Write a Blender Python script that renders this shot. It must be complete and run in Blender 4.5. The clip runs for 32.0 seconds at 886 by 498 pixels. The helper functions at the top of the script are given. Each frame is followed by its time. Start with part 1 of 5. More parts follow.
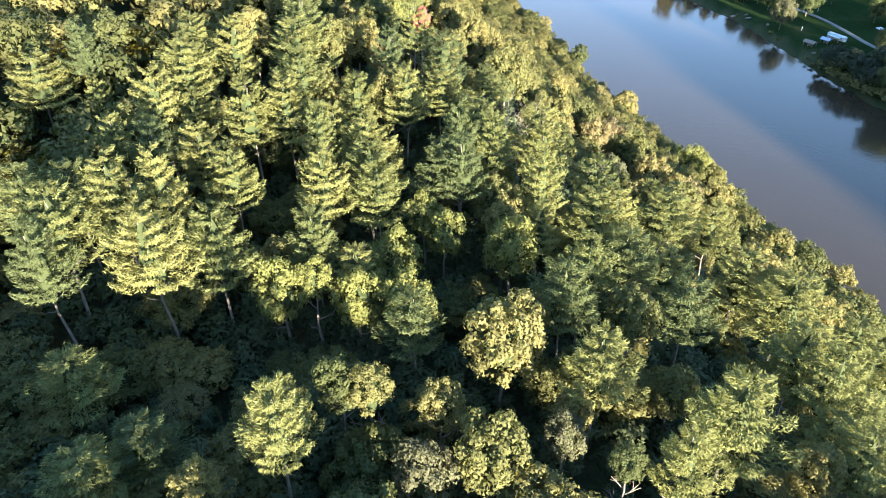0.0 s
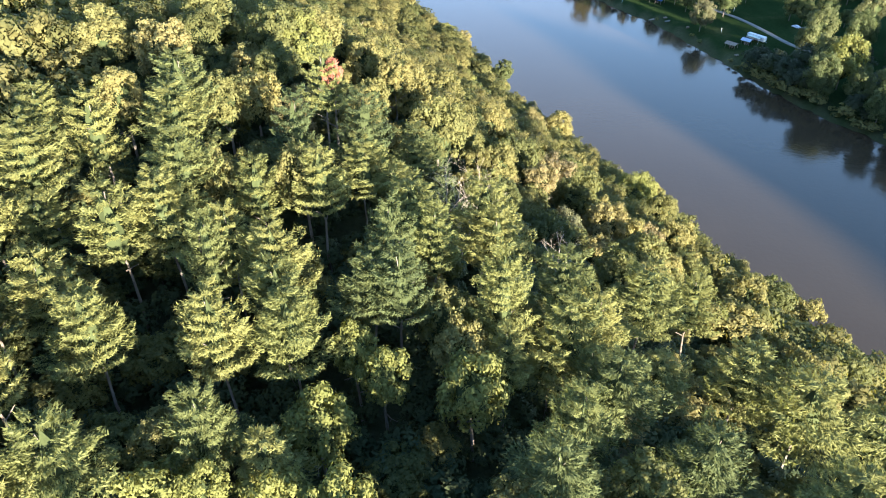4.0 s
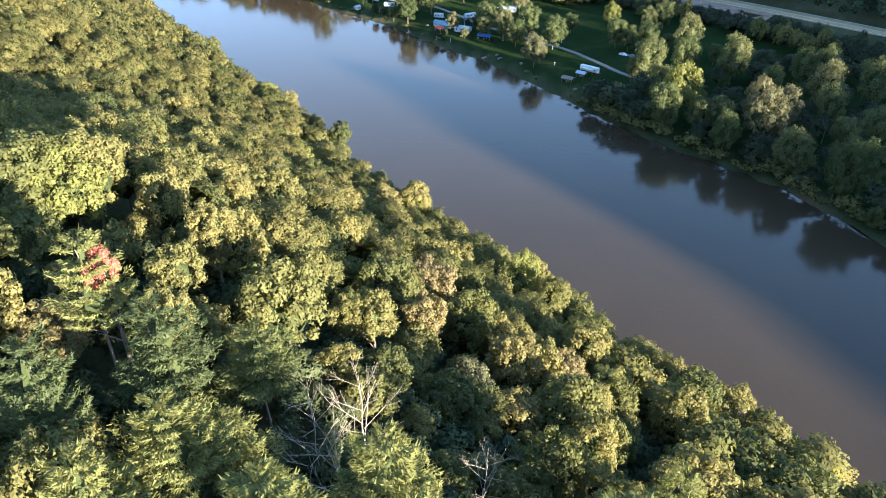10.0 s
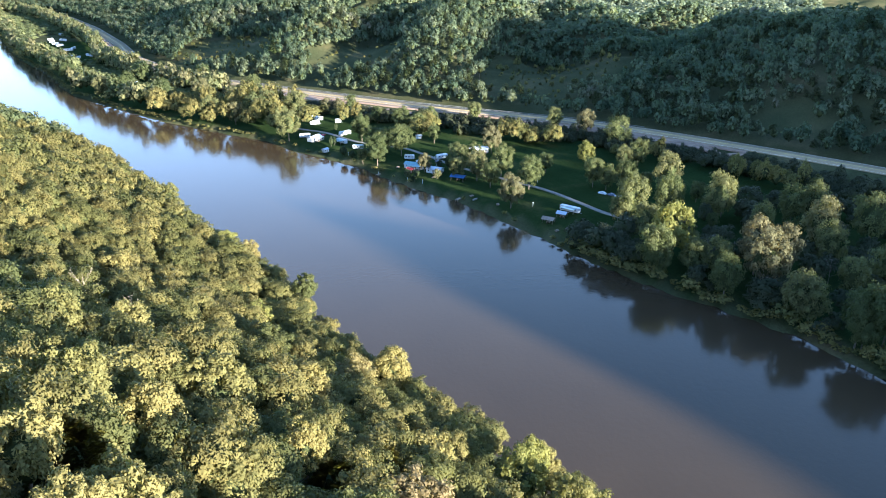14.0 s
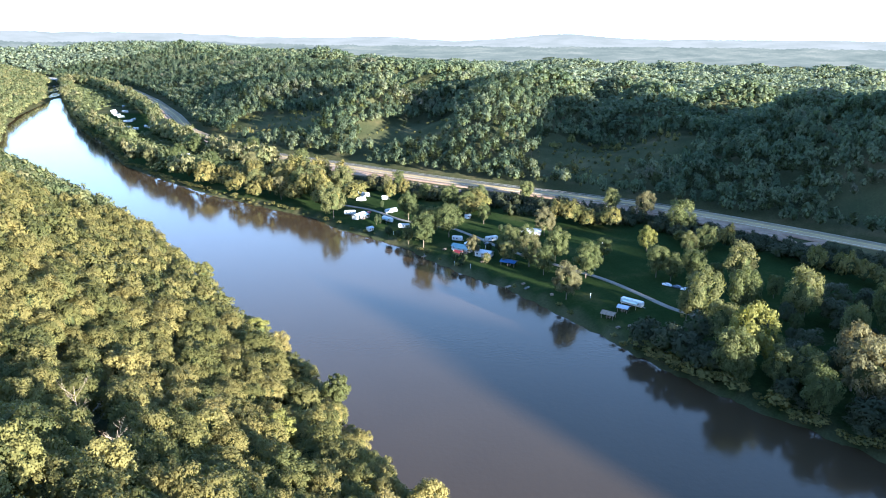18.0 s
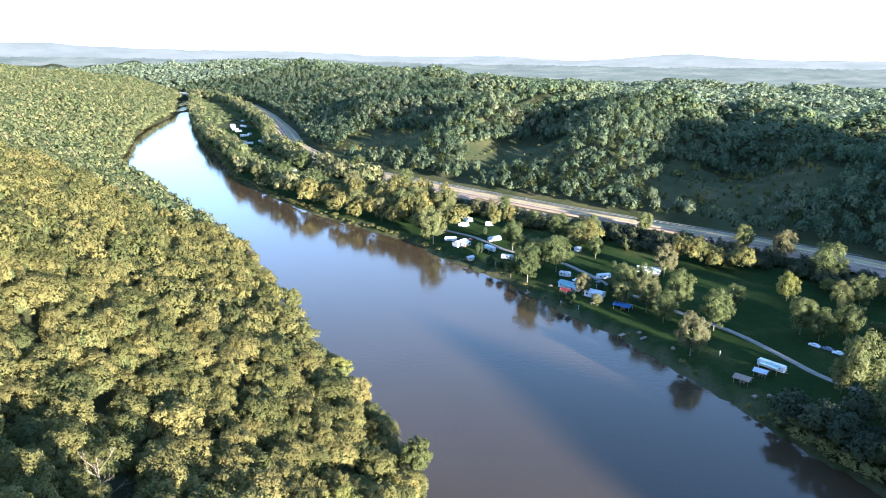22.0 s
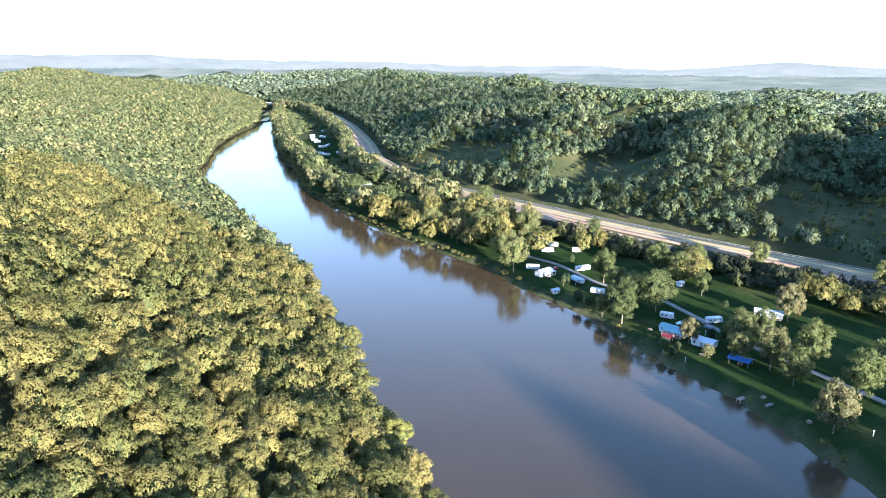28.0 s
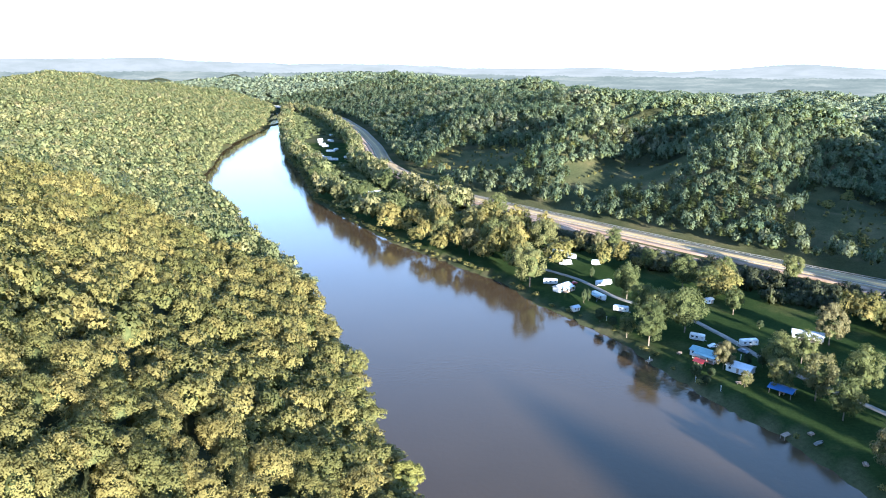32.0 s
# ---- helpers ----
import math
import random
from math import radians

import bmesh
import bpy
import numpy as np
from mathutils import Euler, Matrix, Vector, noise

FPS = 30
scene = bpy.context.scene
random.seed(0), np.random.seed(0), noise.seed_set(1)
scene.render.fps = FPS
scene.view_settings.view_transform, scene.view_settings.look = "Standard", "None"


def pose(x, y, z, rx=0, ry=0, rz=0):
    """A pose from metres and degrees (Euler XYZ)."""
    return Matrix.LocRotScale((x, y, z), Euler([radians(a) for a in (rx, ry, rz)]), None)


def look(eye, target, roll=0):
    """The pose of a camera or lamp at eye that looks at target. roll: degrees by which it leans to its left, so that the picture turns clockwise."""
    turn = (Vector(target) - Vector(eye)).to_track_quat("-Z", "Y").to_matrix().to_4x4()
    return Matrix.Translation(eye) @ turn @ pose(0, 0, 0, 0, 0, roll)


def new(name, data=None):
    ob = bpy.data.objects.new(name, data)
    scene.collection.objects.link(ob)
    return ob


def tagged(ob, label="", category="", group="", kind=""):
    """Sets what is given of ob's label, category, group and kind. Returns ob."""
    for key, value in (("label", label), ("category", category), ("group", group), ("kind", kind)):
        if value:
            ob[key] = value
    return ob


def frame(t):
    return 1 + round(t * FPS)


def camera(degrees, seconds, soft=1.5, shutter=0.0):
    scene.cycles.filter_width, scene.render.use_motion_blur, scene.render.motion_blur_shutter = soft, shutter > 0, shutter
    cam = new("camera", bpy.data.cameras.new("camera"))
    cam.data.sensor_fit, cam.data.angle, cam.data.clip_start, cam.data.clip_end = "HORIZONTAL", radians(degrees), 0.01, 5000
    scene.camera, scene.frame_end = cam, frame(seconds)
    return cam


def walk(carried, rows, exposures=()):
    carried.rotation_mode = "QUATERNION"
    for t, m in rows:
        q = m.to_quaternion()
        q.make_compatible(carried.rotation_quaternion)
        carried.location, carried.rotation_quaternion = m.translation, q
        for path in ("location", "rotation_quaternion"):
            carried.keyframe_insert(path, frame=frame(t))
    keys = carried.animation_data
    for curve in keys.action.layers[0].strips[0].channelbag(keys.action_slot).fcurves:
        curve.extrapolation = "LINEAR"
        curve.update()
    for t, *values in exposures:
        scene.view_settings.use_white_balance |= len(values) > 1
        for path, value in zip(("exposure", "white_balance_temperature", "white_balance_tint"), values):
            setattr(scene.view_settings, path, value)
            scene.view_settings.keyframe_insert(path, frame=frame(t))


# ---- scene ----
cam = camera(64.89, 32.0, soft=1.0)
PATH = [
    (0, look((-28.36, -222.24, 136.62), (-34.50, -142.16, 77.05), -0.16)),
    (0.5, look((-28.68, -218.88, 136.47), (-34.13, -138.77, 76.87), -0.17)),
    (1, look((-29.00, -215.50, 136.31), (-33.57, -135.35, 76.68), -0.17)),
    (1.5, look((-29.32, -212.14, 136.09), (-32.82, -131.92, 76.49), -0.16)),
    (2, look((-29.61, -208.78, 135.86), (-31.91, -128.49, 76.30), -0.14)),
    (2.5, look((-29.90, -205.39, 135.65), (-30.84, -125.05, 76.12), -0.16)),
    (3, look((-30.13, -202.00, 135.40), (-29.57, -121.62, 75.91), -0.21)),
    (3.5, look((-30.31, -198.63, 135.11), (-28.10, -118.23, 75.69), -0.28)),
    (5.5, look((-30.09, -186.67, 134.79), (-21.16, -106.59, 75.57), -0.60)),
    (6, look((-30.00, -183.27, 134.57), (-19.36, -103.37, 75.38), -0.63)),
    (6.5, look((-29.92, -179.84, 134.36), (-17.53, -100.20, 75.17), -0.62)),
    (7, look((-29.83, -176.37, 134.12), (-15.67, -97.02, 74.94), -0.59)),
    (7.5, look((-29.69, -172.83, 133.81), (-13.75, -93.79, 74.66), -0.55)),
    (8, look((-29.44, -169.25, 133.48), (-11.69, -90.58, 74.35), -0.48)),
    (8.5, look((-29.08, -165.70, 133.16), (-9.50, -87.43, 74.08), -0.38)),
    (9, look((-28.67, -162.20, 132.86), (-7.28, -84.15, 74.12), -0.24)),
    (9.5, look((-28.24, -158.74, 132.60), (-4.94, -80.50, 74.83), -0.08)),
    (10, look((-27.75, -155.31, 132.38), (-2.41, -76.61, 76.12), 0.12)),
    (10.5, look((-27.24, -151.83, 132.09), (0.24, -72.64, 77.56), 0.34)),
    (11, look((-26.65, -148.18, 131.52), (2.60, -68.36, 78.86), 0.47)),
    (11.5, look((-25.91, -144.29, 130.54), (4.29, -63.50, 79.93), 0.39)),
    (12, look((-25.00, -140.22, 129.32), (5.71, -58.31, 80.88), 0.21)),
    (12.5, look((-23.98, -136.10, 128.17), (7.19, -53.11, 81.89), 0.10)),
    (13, look((-22.91, -132.06, 127.17), (8.67, -48.08, 83.02), 0.06)),
    (13.5, look((-21.90, -128.22, 126.25), (10.09, -43.29, 84.25), 0.04)),
    (14, look((-20.98, -124.56, 125.41), (11.44, -38.77, 85.55), 0.03)),
    (14.5, look((-20.10, -121.04, 124.62), (12.74, -34.44, 86.91), 0.01)),
    (16.5, look((-15.91, -107.98, 124.62), (16.35, -18.65, 93.32), 0.15)),
    (17, look((-14.81, -104.71, 124.62), (15.83, -14.73, 93.56), 0.17)),
    (17.5, look((-13.72, -101.40, 124.57), (15.28, -10.79, 93.77), 0.19)),
    (18, look((-12.60, -98.01, 124.48), (14.69, -6.78, 93.95), 0.21)),
    (18.5, look((-11.47, -94.46, 124.36), (14.07, -2.63, 94.09), 0.20)),
    (19, look((-10.36, -90.71, 124.21), (13.44, 1.67, 94.21), 0.21)),
    (19.5, look((-9.25, -86.77, 124.07), (12.78, 6.13, 94.34), 0.26)),
    (20, look((-8.10, -82.74, 123.93), (12.10, 10.67, 94.49), 0.31)),
    (20.5, look((-6.88, -78.70, 123.73), (11.45, 15.18, 94.58), 0.32)),
    (21, look((-5.65, -74.65, 123.41), (10.80, 19.68, 94.59), 0.30)),
    (21.5, look((-4.51, -70.60, 122.99), (10.05, 24.15, 94.53), 0.31)),
    (22, look((-3.54, -66.59, 122.58), (9.11, 28.54, 94.45), 0.34)),
    (22.5, look((-2.74, -62.65, 122.22), (8.00, 32.81, 94.44), 0.35)),
    (23, look((-2.06, -58.79, 121.91), (6.75, 36.97, 94.47), 0.35)),
    (23.5, look((-1.42, -54.97, 121.60), (5.45, 41.02, 94.44), 0.38)),
    (24, look((-0.87, -51.20, 121.29), (4.32, 44.94, 94.27), 0.37)),
    (24.5, look((-0.54, -47.48, 121.02), (3.52, 48.74, 94.07), 0.29)),
    (25, look((-0.42, -43.78, 120.83), (2.93, 52.47, 93.92), 0.21)),
    (25.5, look((-0.40, -40.10, 120.69), (2.37, 56.18, 93.81), 0.17)),
    (27.5, look((1.42, -26.02, 120.39), (2.86, 70.29, 93.53), 0.03)),
    (28, look((1.19, -22.73, 120.36), (2.50, 73.58, 93.51), -0.01)),
    (28.5, look((1.05, -19.51, 120.29), (2.20, 76.81, 93.43), -0.07)),
    (29, look((1.04, -16.35, 120.17), (1.95, 79.97, 93.30), -0.11)),
    (29.5, look((1.09, -13.23, 120.05), (1.64, 83.08, 93.16), -0.12)),
    (30, look((1.06, -10.18, 119.97), (1.24, 86.14, 93.09), -0.14)),
    (30.5, look((0.88, -7.25, 119.95), (0.82, 89.09, 93.13), -0.19)),
    (31, look((0.61, -4.56, 119.97), (0.48, 91.81, 93.27), -0.23)),
    (31.5, look((0.31, -2.17, 119.99), (0.23, 94.23, 93.39), -0.21)),
    (32, look((0.00, 0.00, 120.00), (-0.01, 96.42, 93.48), -0.15)),
]
walk(cam, PATH, [(0.0, 3.34, 5350, 15), (8.0, 3.15, 5400, 15), (13.0, 3.22, 5200, 17), (19.0, 3.30, 5150, 18), (25.0, 3.33, 5150, 18), (32.0, 3.33, 5150, 18)])

# ---- world, sun, exposure ----
SUN_AZ, SUN_EL = 152.0, 9.2          # clockwise from +y, and height, in degrees
world = bpy.data.worlds.new("sky")
scene.world = world
world.use_nodes = True
wn = world.node_tree.nodes
sky = wn.new("ShaderNodeTexSky")
sky.sky_type = "NISHITA"
sky.sun_disc = False
sky.sun_elevation = radians(SUN_EL)
sky.sun_rotation = radians(SUN_AZ)
sky.altitude = 200
sky.air_density, sky.dust_density, sky.ozone_density = 1.0, 0.6, 1.5
wn["Background"].inputs["Strength"].default_value = 0.052
# thin high cloud over the clear sky, paler and brighter low down where one looks through more of it
wl = world.node_tree.links
up = wn.new("ShaderNodeSeparateXYZ")
wl.new(wn.new("ShaderNodeTexCoord").outputs["Generated"], up.inputs["Vector"])
low = wn.new("ShaderNodeMapRange")
low.inputs["From Min"].default_value, low.inputs["From Max"].default_value = 1.0, 0.0
wl.new(up.outputs["Z"], low.inputs["Value"])
haze = wn.new("ShaderNodeMath")
haze.operation = "POWER"
haze.inputs[1].default_value = 1.9
wl.new(low.outputs["Result"], haze.inputs[0])
cloud = wn.new("ShaderNodeMix")
cloud.data_type = "RGBA"
cloud.inputs["A"].default_value, cloud.inputs["B"].default_value = (0.25, 0.9, 2.1, 1), (7.6, 10.7, 13.2, 1)
wl.new(haze.outputs["Value"], cloud.inputs["Factor"])
veil = wn.new("ShaderNodeMix")
veil.data_type = "RGBA"
veil.inputs["Factor"].default_value = 0.82
wl.new(sky.outputs["Color"], veil.inputs["A"])
wl.new(cloud.outputs["Result"], veil.inputs["B"])
wl.new(veil.outputs["Result"], wn["Background"].inputs["Color"])
sun = new("sun", bpy.data.lights.new("sun", "SUN"))
sun.data.energy, sun.data.angle, sun.data.color = 4.85, radians(0.6), (1.0, 0.87, 0.60)
az, el = radians(SUN_AZ), radians(SUN_EL)
sun.matrix_world = look((900 * math.sin(az) * math.cos(el), 900 * math.cos(az) * math.cos(el), 900 * math.sin(el)), (0, 0, 0))


# ---- materials ----
def nodes_of(name):
    m = bpy.data.materials.new(name)
    m.use_nodes = True
    nt = m.node_tree
    return m, nt, nt.nodes["Principled BSDF"]


def ramp(nt, fac, stops):
    r = nt.nodes.new("ShaderNodeValToRGB")
    e = r.color_ramp.elements
    while len(e) < len(stops):
        e.new(0.5)
    for k, (pos, col) in enumerate(stops):
        e[k].position, e[k].color = pos, (*col, 1)
    nt.links.new(fac, r.inputs["Fac"])
    return r.outputs["Color"]


def noise_of(nt, scale, detail=4.0, rough=0.6, coords="Object"):
    tc = nt.nodes.new("ShaderNodeTexCoord")
    n = nt.nodes.new("ShaderNodeTexNoise")
    n.inputs["Scale"].default_value, n.inputs["Detail"].default_value, n.inputs["Roughness"].default_value = scale, detail, rough
    nt.links.new(tc.outputs[coords], n.inputs["Vector"])
    return n.outputs["Fac"]


def mixed(nt, fac, a, b, how="MIX"):
    m = nt.nodes.new("ShaderNodeMix")
    m.data_type, m.blend_type = "RGBA", how
    for sock, v in ((m.inputs["Factor"], fac), (m.inputs["A"], a), (m.inputs["B"], b)):
        if isinstance(v, (int, float)):
            sock.default_value = v
        elif isinstance(v, tuple):
            sock.default_value = (*v, 1)
        else:
            nt.links.new(v, sock)
    return m.outputs["Result"]


def bumped(nt, bsdf, fac, strength, dist):
    b = nt.nodes.new("ShaderNodeBump")
    b.inputs["Strength"].default_value, b.inputs["Distance"].default_value = strength, dist
    nt.links.new(fac, b.inputs["Height"])
    nt.links.new(b.outputs["Normal"], bsdf.inputs["Normal"])


def surface(name, stops, scale, rough=0.85, scale2=None, amount=0.35, bump=0.0, metal=0.0, spec=0.3):
    """A material whose colour wanders between the stops at one scale and is mottled at a second."""
    m, nt, b = nodes_of(name)
    col = ramp(nt, noise_of(nt, scale), stops)
    fine = noise_of(nt, scale2 or scale * 9, 3.0, 0.7)
    col = mixed(nt, amount, col, ramp(nt, fine, [(0.25, (0.45, 0.45, 0.45)), (0.75, (1.5, 1.5, 1.5))]), "MULTIPLY")
    nt.links.new(col, b.inputs["Base Color"])
    b.inputs["Roughness"].default_value, b.inputs["Metallic"].default_value = rough, metal
    b.inputs["Specular IOR Level"].default_value = spec
    if bump:
        bumped(nt, b, fine, 0.6, bump)
    return m


def foliage(name, stops, through_col, merged=False, glow=0.42):
    """Leaves: each tree has its own tone from the stops, each spray of leaves its own shade; some light passes through."""
    m, nt, b = nodes_of(name)
    if merged:
        a = nt.nodes.new("ShaderNodeAttribute")
        a.attribute_name = "tint"
        rnd = a.outputs["Fac"]
    else:
        rnd = nt.nodes.new("ShaderNodeObjectInfo").outputs["Random"]
    col = ramp(nt, rnd, stops)
    g = nt.nodes.new("ShaderNodeNewGeometry")
    col = mixed(nt, 1.0, col, ramp(nt, g.outputs["Random Per Island"], [(0.0, (0.74, 0.77, 0.74)), (0.55, (0.98, 0.98, 0.98)), (1.0, (1.08, 1.07, 1.0))]), "MULTIPLY")
    nt.links.new(col, b.inputs["Base Color"])
    b.inputs["Roughness"].default_value, b.inputs["Specular IOR Level"].default_value = 0.7, 0.10
    tr = nt.nodes.new("ShaderNodeBsdfTranslucent")
    nt.links.new(mixed(nt, 1.0, col, through_col, "MULTIPLY"), tr.inputs["Color"])
    mx = nt.nodes.new("ShaderNodeMixShader")
    mx.inputs["Fac"].default_value = glow
    nt.links.new(b.outputs["BSDF"], mx.inputs[1])
    nt.links.new(tr.outputs["BSDF"], mx.inputs[2])
    nt.links.new(mx.outputs["Shader"], nt.nodes["Material Output"].inputs["Surface"])
    return m


BROAD = [(0.0, (0.085, 0.092, 0.033)), (0.3, (0.136, 0.130, 0.044)), (0.55, (0.172, 0.153, 0.053)), (0.8, (0.199, 0.169, 0.059)), (0.93, (0.211, 0.178, 0.061)), (1.0, (0.211, 0.163, 0.079))]
PINE = [(0.0, (0.088, 0.101, 0.040)), (0.35, (0.169, 0.168, 0.054)), (1.0, (0.232, 0.213, 0.067))]
M_BROAD = foliage("broad_leaves", BROAD, (1.25, 1.2, 0.5))
M_PINE = foliage("pine_needles", PINE, (1.1, 1.1, 0.6), glow=0.4)
# hillside greens turned bluish grey: distance haze put into the leaf colour
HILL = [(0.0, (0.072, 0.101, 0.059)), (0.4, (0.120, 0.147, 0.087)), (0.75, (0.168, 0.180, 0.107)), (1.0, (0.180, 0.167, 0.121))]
M_LAWN_TREE = foliage("shade_tree_leaves", [(0.0, (0.063, 0.077, 0.030)), (0.4, (0.098, 0.109, 0.043)), (0.8, (0.130, 0.131, 0.054)), (1.0, (0.139, 0.125, 0.060))], (1.2, 1.2, 0.55))
# undergrowth greens darkened: the shade of the gaps is in the colour
M_UNDER = foliage("undergrowth_leaves_with_shade", [(0.0, (0.047, 0.058, 0.024)), (0.6, (0.081, 0.088, 0.038)), (1.0, (0.121, 0.117, 0.049))], (1.2, 1.2, 0.5), True, 0.2)
# brownish leaves, darkened further so the belt's shade sits in the colour
M_BELT = foliage("brownish_leaves_with_shade", [(0.0, (0.040, 0.046, 0.024)), (0.5, (0.062, 0.065, 0.033)), (0.85, (0.081, 0.074, 0.041)), (1.0, (0.095, 0.070, 0.048))], (1.1, 1.1, 0.6), True, 0.2)
# between near greens and hazed hill greens: some distance haze in the colour
M_FAR_BANK = foliage("half_hazed_leaves", [(0.0, (0.103, 0.124, 0.056)), (0.4, (0.162, 0.171, 0.077)), (0.75, (0.221, 0.208, 0.091)), (1.0, (0.235, 0.198, 0.109))], (1.2, 1.2, 0.55), True)
# far hill leaves: distance haze is mixed into these pale, grey greens
M_HILL_HAZED = foliage("haze_paled_hill_leaves", [(0.0, (0.113, 0.143, 0.097)), (0.5, (0.167, 0.190, 0.130)), (1.0, (0.211, 0.217, 0.146))], (1.2, 1.2, 0.7), True)
M_HILL_FAR = foliage("hazed_mixed_hill_leaves", HILL, (1.2, 1.2, 0.6), True)
M_BROAD_FAR = foliage("broad_leaves_of_the_woods", BROAD, (1.25, 1.2, 0.5), True)
M_YELLOW = foliage("yellowing_leaves", [(0.0, (0.156, 0.156, 0.045)), (1.0, (0.184, 0.178, 0.051))], (1.25, 1.15, 0.4))
M_RED = foliage("reddened_leaves", [(0.0, (0.36, 0.13, 0.085)), (1.0, (0.42, 0.17, 0.11))], (1.2, 0.8, 0.5))
M_TAN = foliage("dry_leaves", [(0.0, (0.122, 0.117, 0.058)), (1.0, (0.144, 0.129, 0.066))], (1.2, 1.0, 0.6))
M_CEDAR = foliage("dark_evergreen_leaves", [(0.0, (0.030, 0.044, 0.022)), (1.0, (0.050, 0.064, 0.030))], (1.1, 1.2, 0.6), glow=0.25)
# solid ball in each crown, its inner shade put into the dark colour
M_HEART = surface("shade_dark_crown_core", [(0.3, (0.030, 0.038, 0.015)), (0.7, (0.060, 0.066, 0.026))], 1.2, 0.95, spec=0.0)
M_BARK = surface("bark", [(0.3, (0.10, 0.075, 0.05)), (0.7, (0.22, 0.18, 0.14))], 3.0, 0.9, 20, 0.5)
M_DEAD = surface("bare_bleached_wood", [(0.3, (0.254, 0.200, 0.148)), (0.7, (0.361, 0.288, 0.218))], 2.0, 0.85, 14, 0.3)


# ---- the plan: banks, highway, ground ----
LEFT = np.array([(-1600, 420), (-600, 225), (-300, 150), (-150, 106), (-90, 85), (-40, 63), (0, 49), (40, 32), (70, 19), (100, 12), (135, 5), (160, -6),
                 (185, -15), (230, -28), (283, -47), (340, -66), (395, -92), (450, -128), (520, -160), (630, -222), (700, -248), (804, -266), (918, -292), (1085, -310), (1257, -316), (1346, -334), (1422, -352), (1537, -376), (1640, -386), (1700, -425), (1730, -600), (1760, -1500)], float)
RIGHT = np.array([(-1600, 520), (-600, 330), (-300, 250), (-100, 195), (-30, 178), (0, 175), (28, 170), (56, 158), (84, 145), (109, 136), (140, 129), (176, 119), (203, 111),
                  (227, 98), (257, 86), (283, 77), (308, 62), (330, 48), (364, 34), (393, 11), (452, -33), (520, -72), (597, -112), (667, -132), (754, -156), (865, -195), (1047, -242), (1323, -305), (1636, -368), (1700, -388), (1770, -480), (1800, -600), (1830, -1500)], float)
ROAD = np.array([(760, -900), (560, -330), (440, -60), (372, 90), (312, 206), (274, 270), (239, 315), (196, 358), (158, 398), (118, 445), (71, 503), (18, 568), (-19, 628), (-62, 758),
                 (-84, 900), (-129, 1115), (-183, 1316), (-247, 1484), (-307, 1584), (-374, 1659), (-470, 1740), (-900, 1900)], float)


def bank(table, y):
    return np.interp(y, table[:, 0], table[:, 1])


def road_side(x, y):
    """Distance to the highway's middle (positive on the hill side), and the way along it."""
    best, side, along = np.full(np.shape(x), 1e9), np.ones(np.shape(x)), np.zeros(np.shape(x))
    run = 0.0
    for (ax, ay), (bx, by) in zip(ROAD[:-1], ROAD[1:]):
        dx, dy = bx - ax, by - ay
        n = math.hypot(dx, dy)
        t = np.clip(((x - ax) * dx + (y - ay) * dy) / n**2, 0, 1)
        d = np.hypot(x - ax - t * dx, y - ay - t * dy)
        c = np.where((x - ax) * dy - (y - ay) * dx > 0, 1.0, -1.0)
        near = d < best
        best, side, along = np.where(near, d, best), np.where(near, c, side), np.where(near, run + t * n, along)
        run += n
    return best * side, along


def waves(x, y, size, seed):
    """Smooth wandering values of about -1 to 1."""
    r = np.random.RandomState(seed)
    out = 0
    for k in range(7):
        a, p, f = r.uniform(0, 6.283), r.uniform(0, 6.283), 6.283 / size * r.uniform(0.6, 1.9)
        out = out + np.sin(f * (x * math.cos(a) + y * math.sin(a)) + p) / 2.6
    return out


def bumpy(v, at, width):
    return np.exp(-(((v - at) / width) ** 2))


